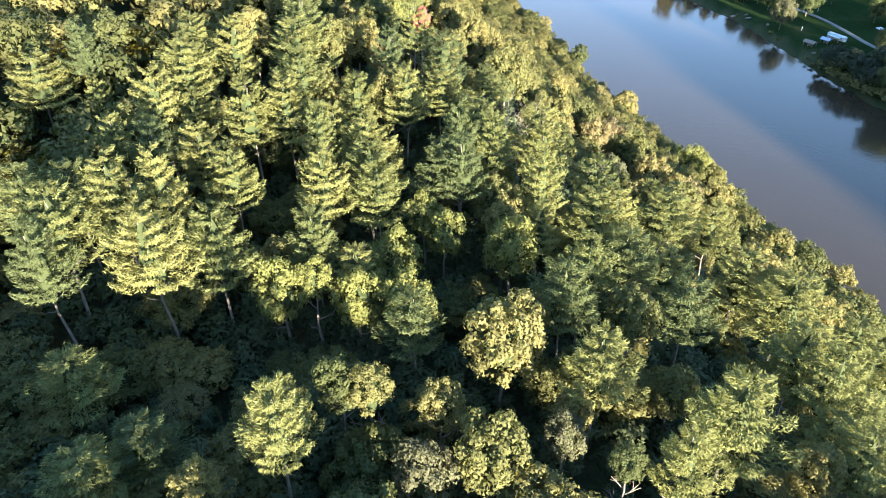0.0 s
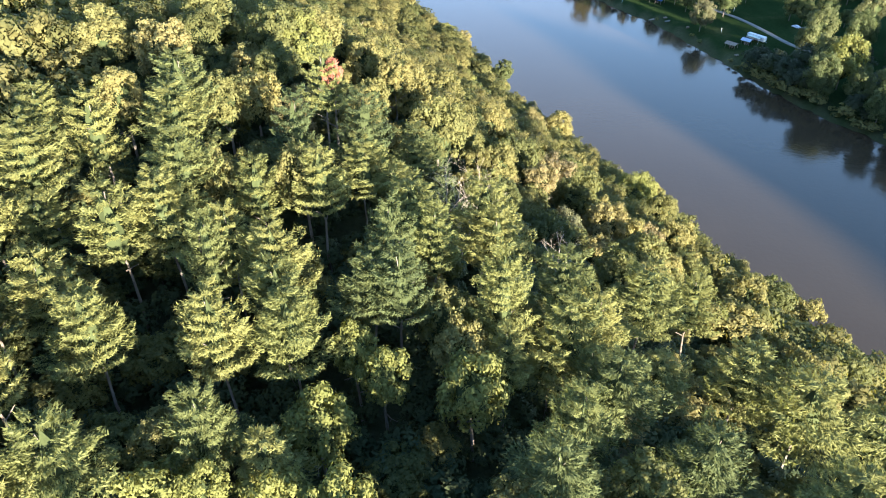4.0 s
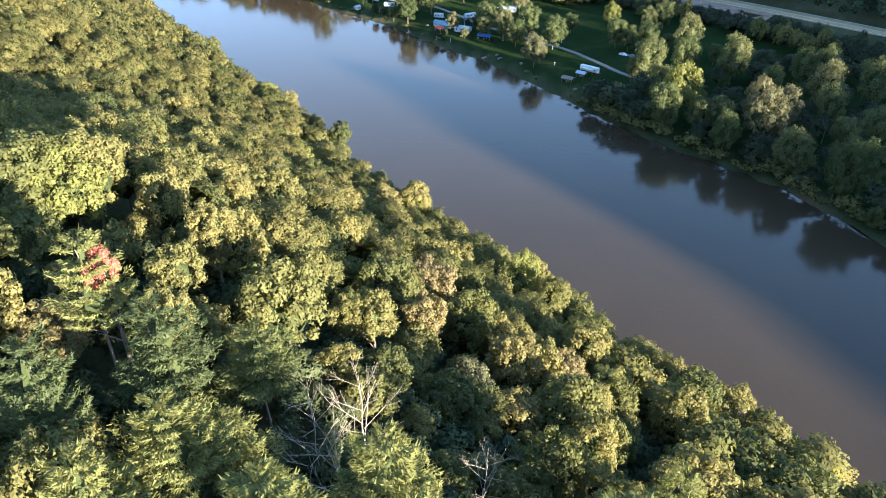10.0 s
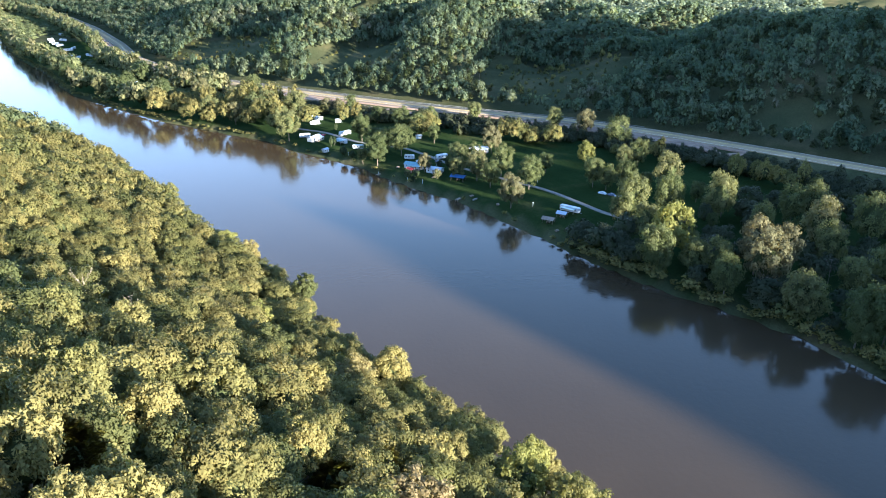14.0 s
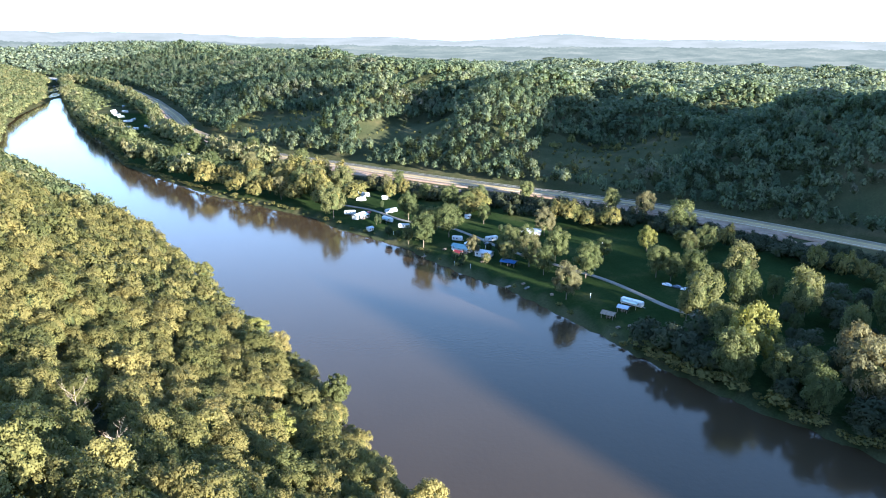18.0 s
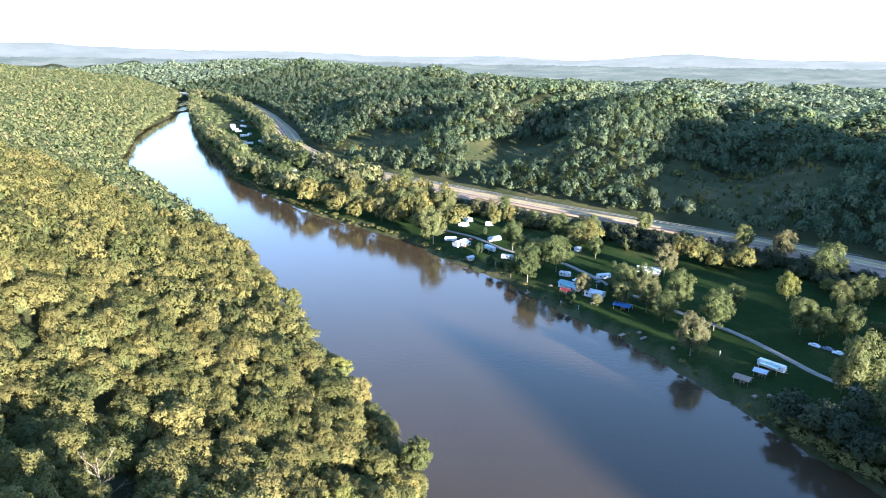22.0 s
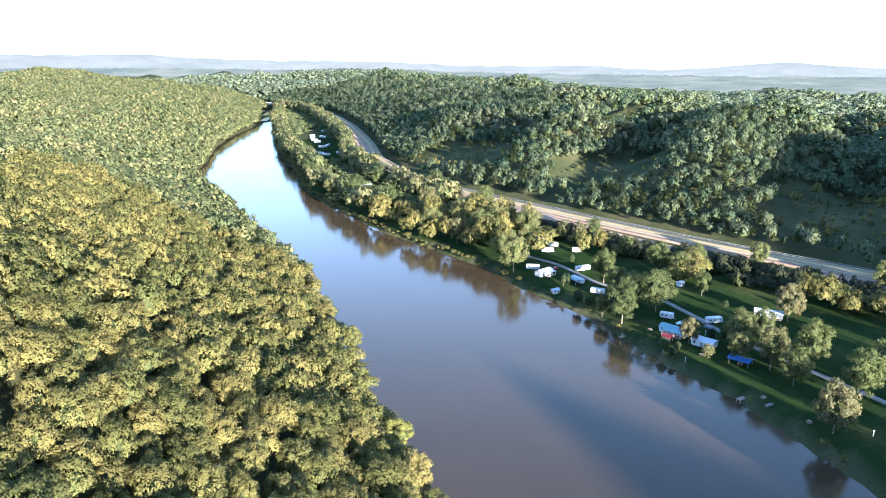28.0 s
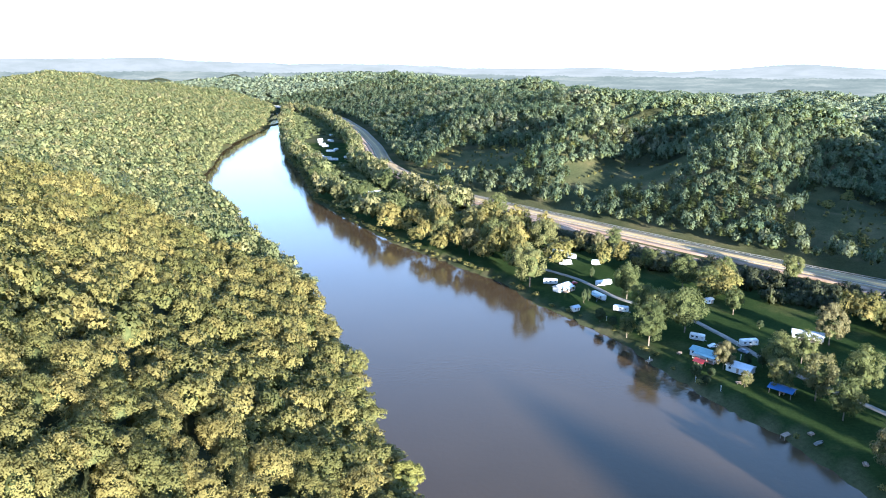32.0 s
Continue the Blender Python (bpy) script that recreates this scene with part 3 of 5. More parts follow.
def tree(kind, x, y, height, spread, turn, label, group, pick=0, z=None, mat=None, low=None):
    """One tree: an empty at its foot, with a trunk and a crown."""
    foot = new(kind, None)
    foot.empty_display_size = 0.5
    foot.matrix_world = pose(x, y, float(ground_z(x, y)) - 0.1 if z is None else z, 0, 0, turn)
    tagged(foot, label, "tree", group)
    pine = kind == "pine_tree"
    t = new("trunk", (PINE_TRUNK[pick % 2] if pine else TRUNK[pick % 3]))
    t.parent = foot
    t.scale = (height * 0.9, height * 0.9, height * (0.9 if pine else 0.8))
    me = PINE_MESH[pick % len(PINE_MESH)] if pine else (SPECIAL[mat.name][pick % 2] if mat else LAWN_MESH[pick % 4] if kind == "shade_tree" else BROAD_MESH[pick % len(BROAD_MESH)])
    c = new("crown", me)
    c.parent = foot
    if pine:
        c.scale = (spread / 0.27, spread / 0.27, height)
    else:
        low = low or max(0.09 if kind == "shade_tree" else 0.26, 0.98 - (3.7 if kind == "shade_tree" else 2.5) * spread / height)
        c.scale = (spread, spread, height * (0.98 - low) * (0.5 if kind != "shade_tree" else 0.54))
        c.location = (0, 0, height * low)
    return foot


def woods(name, places, protos, label, mat, soft=0.7):
    """Many trees joined: protos are (vertices, quads, heart, heart faces) with a foot at 0."""
    V, F, M, T, N, base = [], [], [], [], [], 0
    for n, (v, q, core, bf) in enumerate(protos):
        p = places[places[:, 6] == n]
        if not len(p):
            continue
        allv, allf = np.concatenate([v, core]), np.concatenate([q, bf + len(v)])
        c, s = np.cos(p[:, 5])[:, None], np.sin(p[:, 5])[:, None]
        X = (allv[None, :, 0] * c - allv[None, :, 1] * s) * p[:, 4:5] + p[:, 0:1]
        Y = (allv[None, :, 0] * s + allv[None, :, 1] * c) * p[:, 4:5] + p[:, 1:2]
        Z = allv[None, :, 2] * p[:, 3:4] + p[:, 2:3]
        m, k = len(p), len(allv)
        XYZ = np.stack([X, Y, Z], -1)
        mid = np.stack([p[:, 0], p[:, 1], p[:, 2] + 0.5 * p[:, 3]], -1)[:, None]
        N.append(np.concatenate([soft_normals(XYZ[:, : len(v)], q, mid, soft), unit(XYZ[:, len(v):] - mid)], 1).reshape(-1, 3).astype(np.float32))
        V.append(XYZ.reshape(-1, 3))
        F.append((allf[None] + base + np.arange(m)[:, None, None] * k).reshape(-1, 3))
        M.append(np.tile(np.r_[np.zeros(len(q)), np.ones(len(bf))], m))
        T.append(np.repeat(p[:, 7], k))
        base += m * k
    V, F, M, T = np.concatenate(V), np.concatenate(F), np.concatenate(M), np.concatenate(T)
    me = bpy.data.meshes.new(name)
    me.vertices.add(len(V))
    me.vertices.foreach_set("co", V.ravel())
    me.loops.add(3 * len(F))
    me.loops.foreach_set("vertex_index", F.ravel().astype(np.int32))
    me.polygons.add(len(F))
    me.polygons.foreach_set("loop_start", (np.arange(len(F)) * 3).astype(np.int32))
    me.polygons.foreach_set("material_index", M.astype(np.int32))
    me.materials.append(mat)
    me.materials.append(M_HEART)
    a = me.attributes.new("tint", "FLOAT", "POINT")
    a.data.foreach_set("value", T.astype(np.float32))
    me.attributes.new("custom_normal", "FLOAT_VECTOR", "POINT").data.foreach_set("vector", np.concatenate(N).ravel())
    me.update(calc_edges=True)
    return tagged(new(name, me), label, "forest", kind="stuff")


def scatter(x0, x1, y0, y1, step, seed):
    r = np.random.RandomState(seed)
    nx, ny = int((x1 - x0) / step), int((y1 - y0) / (step * 0.87))
    i, j = np.meshgrid(np.arange(nx), np.arange(ny))
    x = x0 + (i + 0.5 * (j % 2)) * step + r.uniform(-0.38, 0.38, i.shape) * step
    y = y0 + j * step * 0.87 + r.uniform(-0.38, 0.38, i.shape) * step
    return x.ravel(), y.ravel(), r


def lift(seed, lobes, leaves, size, level, squat=1.0, low=0.26):
    """A broadleaf prototype of height 1 on its foot, for joined woods."""
    v, q, core, bf = broad_crown(seed, lobes, leaves, size, squat, level)
    s, foot = np.array([1, 1, (0.98 - low) / 2]), np.array([0, 0, low])
    return v * s + foot, q, core * s + foot, bf


def slim(seed, *a):
    v, q, core, bf = pine_crown(seed, *a)
    s = np.array([3.7, 3.7, 1])
    return v * s, q, core * s, bf


MID = [lift(110 + k, 24, 820, 0.09, 1) for k in range(5)] + [slim(120 + k, 7, 5, 42, 0.036) for k in range(2)]
CLOSE = [lift(180 + k, 60, 3200, 0.045, 1) for k in range(5)] + [slim(190 + k, 8, 6, 90, 0.026) for k in range(2)]
FAR = [lift(130 + k, 14, 190, 0.165, 1, low=0.24) for k in range(4)] + [slim(140, 6, 4, 12, 0.07)]
DIM = [lift(150 + k, 10, 84, 0.26, 1, low=0.24) for k in range(4)]
MOTE = [lift(160 + k, 7, 28, 0.44, 1, low=0.24) for k in range(4)]


def rows_of(x, y, r, kinds, hi, wide, z=None, hue=1.0, patch=0.0):
    n = len(x)
    # broad tone patches, the dark ones standing in for shaded ravines
    tone_patch = patch * waves(x, y, 110, 91)
    h = r.uniform(*hi, n)
    return np.column_stack([x, y, (ground_z(x, y) if z is None else z) - 0.3, h, r.uniform(*wide, n) * np.sqrt(h / np.mean(hi)), r.uniform(0, 6.28, n), r.choice(len(kinds), n, p=kinds), np.clip(hue * r.beta(2.2, 2.4, n) + tone_patch, 0, 1)])


# the wooded ridge on the near side of the river: the trees that stand out, by place and spread
PINES_A = ((-102, -120, 5.2), (-98, -112, 3.0), (-93, -120, 1.7), (-83, -156, 3.8), (-82, -136, 2.6), (-80, -152, 4.0), (-79, -128, 4.0), (-79, -115, 4.8), (-76, -162, 4.1), (-75, -168, 3.1), (-75, -139, 3.6), (-74, -153, 4.3), (-72, -110, 3.8), (-69, -151, 3.2), (-68, -178, 3.6), (-65, -164, 4.2), (-65, -128, 4.1), (-63, -143, 3.9), (-63, -100, 4.8), (-62, -108, 5.1), (-61, -189, 3.9), (-60, -125, 4.7), (-59, -160, 3.9), (-59, -118, 3.9), (-58, -185, 3.5), (-53, -133, 2.6), (-52, -128, 2.9), (-50, -145, 3.4), (-50, -119, 3.4), (-49, -156, 3.0), (-46, -181, 2.2))
PINES_B = ((-46, -133, 4.0), (-46, -109, 3.3), (-45, -186, 2.6), (-45, -138, 3.8), (-43, -144, 3.7), (-43, -96, 3.8), (-42, -119, 3.5), (-37, -104, 4.0), (-33, -131, 2.7), (-32, -138, 3.3), (-28, -129, 2.8), (-21, -144, 2.4), (-21, -138, 2.9), (-21, -135, 2.1), (-21, -119, 4.6), (-20, -124, 4.0), (-16, -155, 2.9), (-13, -132, 4.2), (-10, -183, 2.7), (-10, -137, 3.4), (-4, -177, 4.2), (-4, -157, 4.0), (1, -124, 5.7), (11, -175, 4.2), (11, -158, 4.4), (11, -136, 4.9), (11, -118, 3.7), (12, -164, 4.4), (16, -142, 6.2), (28, -141, 5.0))
YELLOWS = ((-52, -161, 3.2), (-48, -161, 1.9), (-43, -161, 3.0), (-40, -152, 3.2), (-37, -162, 2.9), (-37, -143, 2.2), (-34, -146, 2.6), (-25, -148, 3.5), (-50, -64, 4.6))
OAKS_A = ((-99, -99, 5.6), (-84, -72, 5.2), (-74, -95, 4.2), (-73, -75, 5.6), (-70, -52, 6.2), (-66, -88, 4.0), (-59, -94, 4.3), (-57, -113, 4.6), (-57, 12, 5.6), (-55, -91, 4.6), (-55, -63, 5.8), (-54, -155, 2.2), (-54, -27, 4.7), (-51, -190, 2.1), (-48, -60, 5.5), (-47, 0, 5.2), (-46, -48, 5.4), (-45, -114, 4.1), (-44, 77, 6.6), (-42, -176, 2.8), (-39, -177, 2.5), (-39, -63, 4.2), (-38, -94, 3.2), (-38, -41, 4.8), (-37, -85, 3.3))
OAKS_B = ((-37, 5, 5.9), (-35, -32, 6.4), (-33, -124, 2.1), (-33, -76, 3.1), (-32, -177, 2.5), (-32, -67, 4.2), (-30, -74, 4.2), (-30, -42, 4.9), (-27, -182, 4.0), (-27, -137, 3.9), (-26, -168, 4.6), (-26, -143, 3.1), (-26, -88, 5.6), (-25, 48, 6.6), (-23, -162, 2.5), (-22, -21, 6.6), (-21, -70, 3.7), (-19, -175, 2.2), (-18, -79, 2.7), (-15, -183, 1.8), (-14, -80, 3.9), (-11, -160, 3.5), (-11, -40, 3.8), (-8, -61, 5.2), (-8, 34, 6.6))
OAKS_C = ((-7, -168, 2.9), (-4, -72, 3.9), (-4, 6, 6.3), (2, -108, 4.2), (4, -45, 6.6), (5, -68, 5.4), (6, -176, 2.9), (6, -112, 3.5), (6, -63, 4.8), (8, -81, 4.8), (10, -69, 4.1), (10, 21, 6.6), (12, -92, 5.9), (13, -25, 6.6), (15, -73, 5.0), (25, -107, 6.6), (33, -110, 4.0), (34, -118, 4.3), (38, -87, 5.7), (45, -35, 6.6), (50, -104, 6.6), (53, -74, 6.0), (60, -76, 6.6))
DRY = ((-33, -184, 3.2), (-20, -178, 1.7), (-16, -168, 1.9), (-2, -87, 4.4))
BRIGHT = ((-10, 168, 5.0), (-4, 138, 5.0), (-3, 95, 5.0), (7, 88, 5.2), (-8, 69, 5.4), (-32, 236, 4.8), (33, -27, 5.4), (38, -21, 4.6), (22, 29, 5.5), (29, -69, 5.0), (12, 102, 4.6), (38, -38, 4.4), (43, -17, 4.2))
WHITE_PINE, OLIVE = "tall white pine with tiered grey-green boughs", "full-leaved broadleaf tree in olive green"
r = np.random.RandomState(9)
taken = []
# SHADERS are pines added out of view to cast shade on the ridge trees
SHADERS = ((-44, -199, 4), (-41, -206, 4), (-50, -203, 4), (-57, -200, 4), (-63, -205, 4), (-70, -203, 4), (-77, -207, 4), (-84, -204, 4), (-54, -210, 4), (-92, -208, 4), (-33, -203, 4), (14, -190, 5), (20, -197, 5), (9, -198, 5), (27, -192, 5), (33, -199, 5), (22, -184, 4))
for k, (px, py, sp) in enumerate(PINES_A + PINES_B + SHADERS):
    tree("pine_tree", px, py, (24 if py < -180 and px > 8 else 16.5 if py < -193 else 14.0 if py < -174 and px < -52 else r.uniform(20.5, 24.5)) * (0.8 if sp < 2.5 else 1.0), 0.5 + 1.06 * max(sp, 2.4), r.uniform(0, 360), WHITE_PINE, "pines on the ridge", k)
    taken.append((px, py, 0.8 * sp))
for k, (px, py, sp) in enumerate(YELLOWS):
    tree("broadleaf_tree", px, py, r.uniform(15.5, 17.5), 1.12 * sp + 0.3, r.uniform(0, 360), "broadleaf tree turning bright yellow-green", "broadleaf trees on the ridge", k, mat=M_YELLOW)
    taken.append((px, py, 0.8 * sp))
for k, (px, py, sp) in enumerate(OAKS_A + OAKS_B + OAKS_C):
    tree("broadleaf_tree", px, py, r.uniform(15.5, 19) * (0.86 if sp < 3 else 1.0), 1.06 * sp, r.uniform(0, 360), OLIVE, "broadleaf trees on the ridge", k)
    taken.append((px, py, 0.75 * sp))
for k, (px, py, sp) in enumerate(DRY):
    tree("broadleaf_tree", px, py, 13, max(2.4, sp), r.uniform(0, 360), "broadleaf tree with dry tan leaves", "broadleaf trees on the ridge", k, mat=M_TAN)
    taken.append((px, py, 0.8 * sp))
for k, (px, py, sp) in enumerate(BRIGHT):
    tree("broadleaf_tree", px, py, r.uniform(13, 16) + (5.5 if k > 5 else 0), 1.05 * sp, r.uniform(0, 360), "bright yellow-green tree on the river bank", "bright trees on the bank", k, mat=M_YELLOW if k in (0, 4, 6, 7) else None)
    taken.append((px, py, 0.7 * sp))
tree("red_tree", -42, -96, 20.5, 1.9, 20, "small tree with reddened leaves among the pines", "", 0, mat=M_RED, low=0.74)
taken.append((-42, -96, 2.5))


def bare_tree(x, y, height, seed, label, lean=(0, 0)):
    foot = tagged(new("dead_tree", None), label, "tree")
    foot.matrix_world = pose(x, y, float(ground_z(x, y)) - 0.2, lean[0], lean[1], seed * 50)
    t = new("trunk", limbs("trunk", seed, height, 0.3, M_DEAD, 0.0066, 14, 2))
    t.parent = foot
    taken.append((x, y, 2.6))


for n, (px, py, h) in enumerate(((-23, -113, 16), (-20, -104, 15), (-25, -108, 15), (-9, -110, 14), (-48, 44, 15), (-38, 24, 14))):
    bare_tree(px, py, h, 60 + n, "bleached bare dead tree with forked limbs", (5 * (n % 3) - 4, 4 - 3 * n % 7))
gaps = np.array(taken)


def clear_of(x, y, extra=0.9):
    return (np.hypot(x[:, None] - gaps[None, :, 0], y[:, None] - gaps[None, :, 1]) > gaps[None, :, 2] + extra).all(1)


x, y, r = scatter(-420, 130, -330, 460, 6.7, 1)
dl = bank(LEFT, y) - x
keep = (dl > 1.5) & (dl < np.where(x > -330, 265, 215)) & (y > -260) & clear_of(x, y) & (r.uniform(0, 1, len(x)) < np.where((y < -106) & (y > -175) & (dl > 70), 0.84, 0.9))
x, y, dl = x[keep], y[keep], dl[keep]
near = (np.abs(x + 24) < 60) & (y > -208) & (y < -62)
pines = r.uniform(0, 1, len(x)) < np.where((y < -100) & (dl > 70), 0.25, np.where((y < -30) & (dl > 40), 0.06, 0.0))
# the low growth between the tall trees
ux, uy, ru = scatter(-110, 75, -206, -55, 4.4, 17)
ud = bank(LEFT, uy) - ux
ok = (ud > 3) & (np.hypot(ux[:, None] - gaps[None, :, 0], uy[:, None] - gaps[None, :, 1]) > 0.6).all(1)
count = 0
for px, py, d, isp in zip(x[near], y[near], dl[near], pines[near]):
    sp = r.uniform(0, 1)
    if isp and not (px < -38 and py < -158) and not (py < -174 and px < 5):
        tree("pine_tree", px, py, r.uniform(15, 21), r.uniform(4.0, 5.4), r.uniform(0, 360), WHITE_PINE, "pines on the ridge", count)
    else:
        tree("broadleaf_tree", px, py, (10.5 + 6.5 * sp) * (0.78 if d < 12 else 0.5 if px < -40 and py < -160 else 0.62 if -178 < py < -104 and d > 72 else 0.72 if d > 78 else 0.5 if py < -174 and px < 30 else 0.55 if py < -145 and px > -5 else 1.0), 2.9 + 1.9 * sp, r.uniform(0, 360), OLIVE, "broadleaf trees on the ridge", count)
    count += 1
sel = ~near
x, y, dl, isp = x[sel], y[sel], dl[sel], pines[sel]
closer = (y < 330) & (dl < np.where(y < 60, 215, 140)) & (y > -205)
rr = rows_of(x, y, r, [1 / 5] * 5, (11.5, 18.5), (3.8, 5.6))
rr[:, 3] *= np.where(dl < 12, 0.72, np.where((y < -190) & (x > -48) & (x < 6), 0.72, 1))
pinekind = isp & closer
rr[:, 6] = np.where(pinekind, 5 + (rr[:, 6] > 2), rr[:, 6])
beside = closer & (x > -95) & (y > -70) & (y < 150)
woods("slope_forest", rr[beside], CLOSE, "dense olive-green broadleaf forest on the slope above the river", M_BROAD_FAR)
woods("ridge_forest", rr[closer & ~beside], MID, "dense olive-green broadleaf forest on the river ridge", M_BROAD_FAR)
rf = rr[~closer]
rf[:, 6] = np.minimum(rf[:, 6], 3)
woods("upland_forest", rf, FAR, "dense broadleaf forest on the hilltop", M_FAR_BANK, 0.85)

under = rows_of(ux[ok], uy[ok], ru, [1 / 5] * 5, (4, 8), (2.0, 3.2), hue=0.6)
woods("undergrowth", under, [lift(200 + k, 24, 620, 0.095, 1) for k in range(5)], "dense undergrowth beneath the taller trees, shade put into its colour", M_UNDER)

# the far woods of the near side
x, y, r = scatter(-1300, 0, 440, 1725, 9.2, 2)
dl = bank(LEFT, y) - x
keep = (np.hypot(x + 299, y - 777) > 13) & (np.hypot(x + 282, y - 757) > 11) & (dl > 3) & (dl < 900) & (y > 455) & (x > -0.75 * y - 60)
woods("far_bank_forest", rows_of(x[keep], y[keep], r, [0.25] * 4, (12, 18), (4.0, 5.8)), DIM, "wooded slopes along the far bend of the river", M_FAR_BANK, 0.85)


yy = np.arange(430, 1640, 4.6)
r = np.random.RandomState(34)
xx = bank(LEFT, yy) - r.uniform(-1.0, 7.0, len(yy))
woods("far_bank_row", rows_of(xx, yy, r, [0.25] * 4, (9, 16), (3.2, 5.4)), FAR, "golden-green trees leaning over the far river bank", M_FAR_BANK, 0.8)


# the hills behind the highway
def open_field(x, y):
    e, s = road_side(x, y)
    f = np.zeros(np.shape(x), bool)
    for es, ss, ew, sw in FIELDS:
        f |= ((e - es) / ew) ** 2 + ((s - ss) / sw) ** 2 < 1 + 0.3 * waves(x, y, 42, 11)
    return f


FIELDS = [(70, 1752, 52, 86), (84, 1572, 54, 46), (112, 1372, 82, 60), (300, 1475, 50, 9), (42, 1185, 13, 26)]
x, y, r = scatter(-450, 1000, -150, 1740, 7.2, 3)
e, s = road_side(x, y)
keep = (e > np.where(s > 1850, 13, 17)) & (e < 230) & ~open_field(x, y) & (x < 1.05 * y + 330)
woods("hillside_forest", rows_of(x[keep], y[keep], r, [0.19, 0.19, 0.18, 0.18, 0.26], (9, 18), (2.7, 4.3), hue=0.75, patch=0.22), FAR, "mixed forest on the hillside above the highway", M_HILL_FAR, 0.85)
x, y, r = scatter(-500, 1600, -100, 1900, 9.6, 13)
e, s = road_side(x, y)
keep = (e >= 230) & (e < 560) & ~open_field(x, y) & (x < 1.15 * y + 330)
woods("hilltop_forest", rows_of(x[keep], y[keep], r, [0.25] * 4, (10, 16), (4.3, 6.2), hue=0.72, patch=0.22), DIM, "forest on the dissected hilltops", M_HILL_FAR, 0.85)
x, y, r = scatter(-2000, 2400, 500, 2300, 14.5, 4)
e, s = road_side(x, y)
dl = bank(LEFT, y) - x
keep = (np.hypot(x, y) < 2160) & ((e > 560) | ((dl > 880) & (y < 1720)) | ((y > 1745) & (e > 24) & (e < 240)) | ((y > 1900) & (e > 24))) & (x > -0.72 * y - 60) & (x < 1.1 * y + 120)
woods("far_hill_forest", rows_of(x[keep], y[keep], r, [0.25] * 4, (12, 18), (5.4, 7.8), hue=0.7), MOTE, "far wooded hills", M_HILL_HAZED, 0.85)



# ---- the valley floor: trees on the lawns ----
LAWN_A = ((140, 251, 12.7, 5.3), (130, 221, 15.8, 6.5), (132, 207, 13.8, 5.8), (150, 196, 17.2, 7.1), (173, 220, 10.9, 4.6), (200, 179, 15.9, 6.6), (219, 210, 12.9, 5.4), (231, 212, 14.8, 6.2), (239, 247, 19, 8.6), (181, 345, 13.8, 5.8), (91, 327, 16.5, 6.8), (78, 272, 18.1, 7.4), (92, 302, 13.9, 5.8), (97, 294, 15.3, 6.3), (72, 283, 9.3, 4.0), (115, 373, 11.7, 4.9), (124, 343, 15.6, 6.5), (132, 332, 13.5, 5.6))
LAWN_B = ((135, 305, 11.1, 4.7), (110, 232, 5.7, 2.5), (126, 240, 15.1, 6.2), (121, 228, 11.7, 4.9), (43, 351, 19, 8.6), (105, 414, 12.7, 5.3), (150, 353, 12.4, 5.2), (210, 175, 9.1, 3.9), (171, 134, 19, 8.2), (167, 137, 10.9, 4.6), (164, 111, 15, 6.2), (150, 82, 11.3, 4.8), (192, 135, 16.8, 6.9), (221, 147, 9.5, 4.1), (211, 120, 18.4, 7.5), (201, 112, 7.3, 3.1), (214, 96, 13.6, 5.7), (156, 58, 15, 6.2))
LAWN_C = ((161, 76, 12.5, 5.3), (135, 86, 17.5, 7.2), (145, 85, 15.7, 6.5), (216, 165, 19, 7.8), (200, 139, 13, 5.4), (225, 151, 9.1, 3.9), (218, 125, 16.2, 6.7), (207, 120, 6.9, 3.0), (222, 103, 9.7, 4.1), (240, 104, 17.7, 7.3), (248, 100, 17.9, 7.4), (225, 74, 19, 7.8), (225, 90, 8.1, 3.5), (202, 38, 14.4, 6.0), (157, 14, 17.5, 7.2), (169, 30, 15.3, 6.3), (253, 73, 19, 8.6), (218, 35, 19, 8.6))
LAWN_D = ((184, 9, 19, 8.6), (168, 11, 12.4, 5.2), (167, 69, 14.1, 5.9), (172, 92, 9.8, 4.2), (173, -5, 7, 3.0), (156, 34, 16, 6.6), (30, 410, 19, 8.6), (20, 457, 19, 8.4), (-3, 481, 19, 8.6), (2, 555, 19, 8.4), (-34, 494, 19, 8.6), (-81, 550, 19, 8.6), (-62, 538, 19, 8.6), (40, 495, 18.3, 7.5), (-1, 428, 17.6, 7.2), (16, 408, 16.8, 6.9), (-47, 603, 19, 8.6), (-117, 634, 19, 8.6))
LAWN_E = ((146, 223, 16.2, 6.7), (185, 188, 15.7, 6.5), (189, 181, 12.9, 5.4), (225, 303, 14.1, 5.9), (105, 283, 19, 8.0), (63, 414, 19, 8.6), (216, 61, 15.5, 6.4), (43, 424, 19, 8.6))
LAWN_TAN = ((161, 270, 15.3, 6.3), (129, 175, 16.3, 6.7), (238, 284, 15.7, 6.5), (108, 247, 10.1, 4.3), (87, 422, 10.7, 4.5), (95, 413, 10.5, 4.5), (178, 56, 19, 8.6), (185, 68, 18.7, 7.6), (193, 64, 17.5, 7.2))
LAWN_GOLD = ((204, 227, 13.1, 5.5), (163, 93, 19, 8.6))
lawn_trees = LAWN_A + LAWN_B + LAWN_C + LAWN_D + LAWN_E + LAWN_TAN + LAWN_GOLD
r = np.random.RandomState(21)
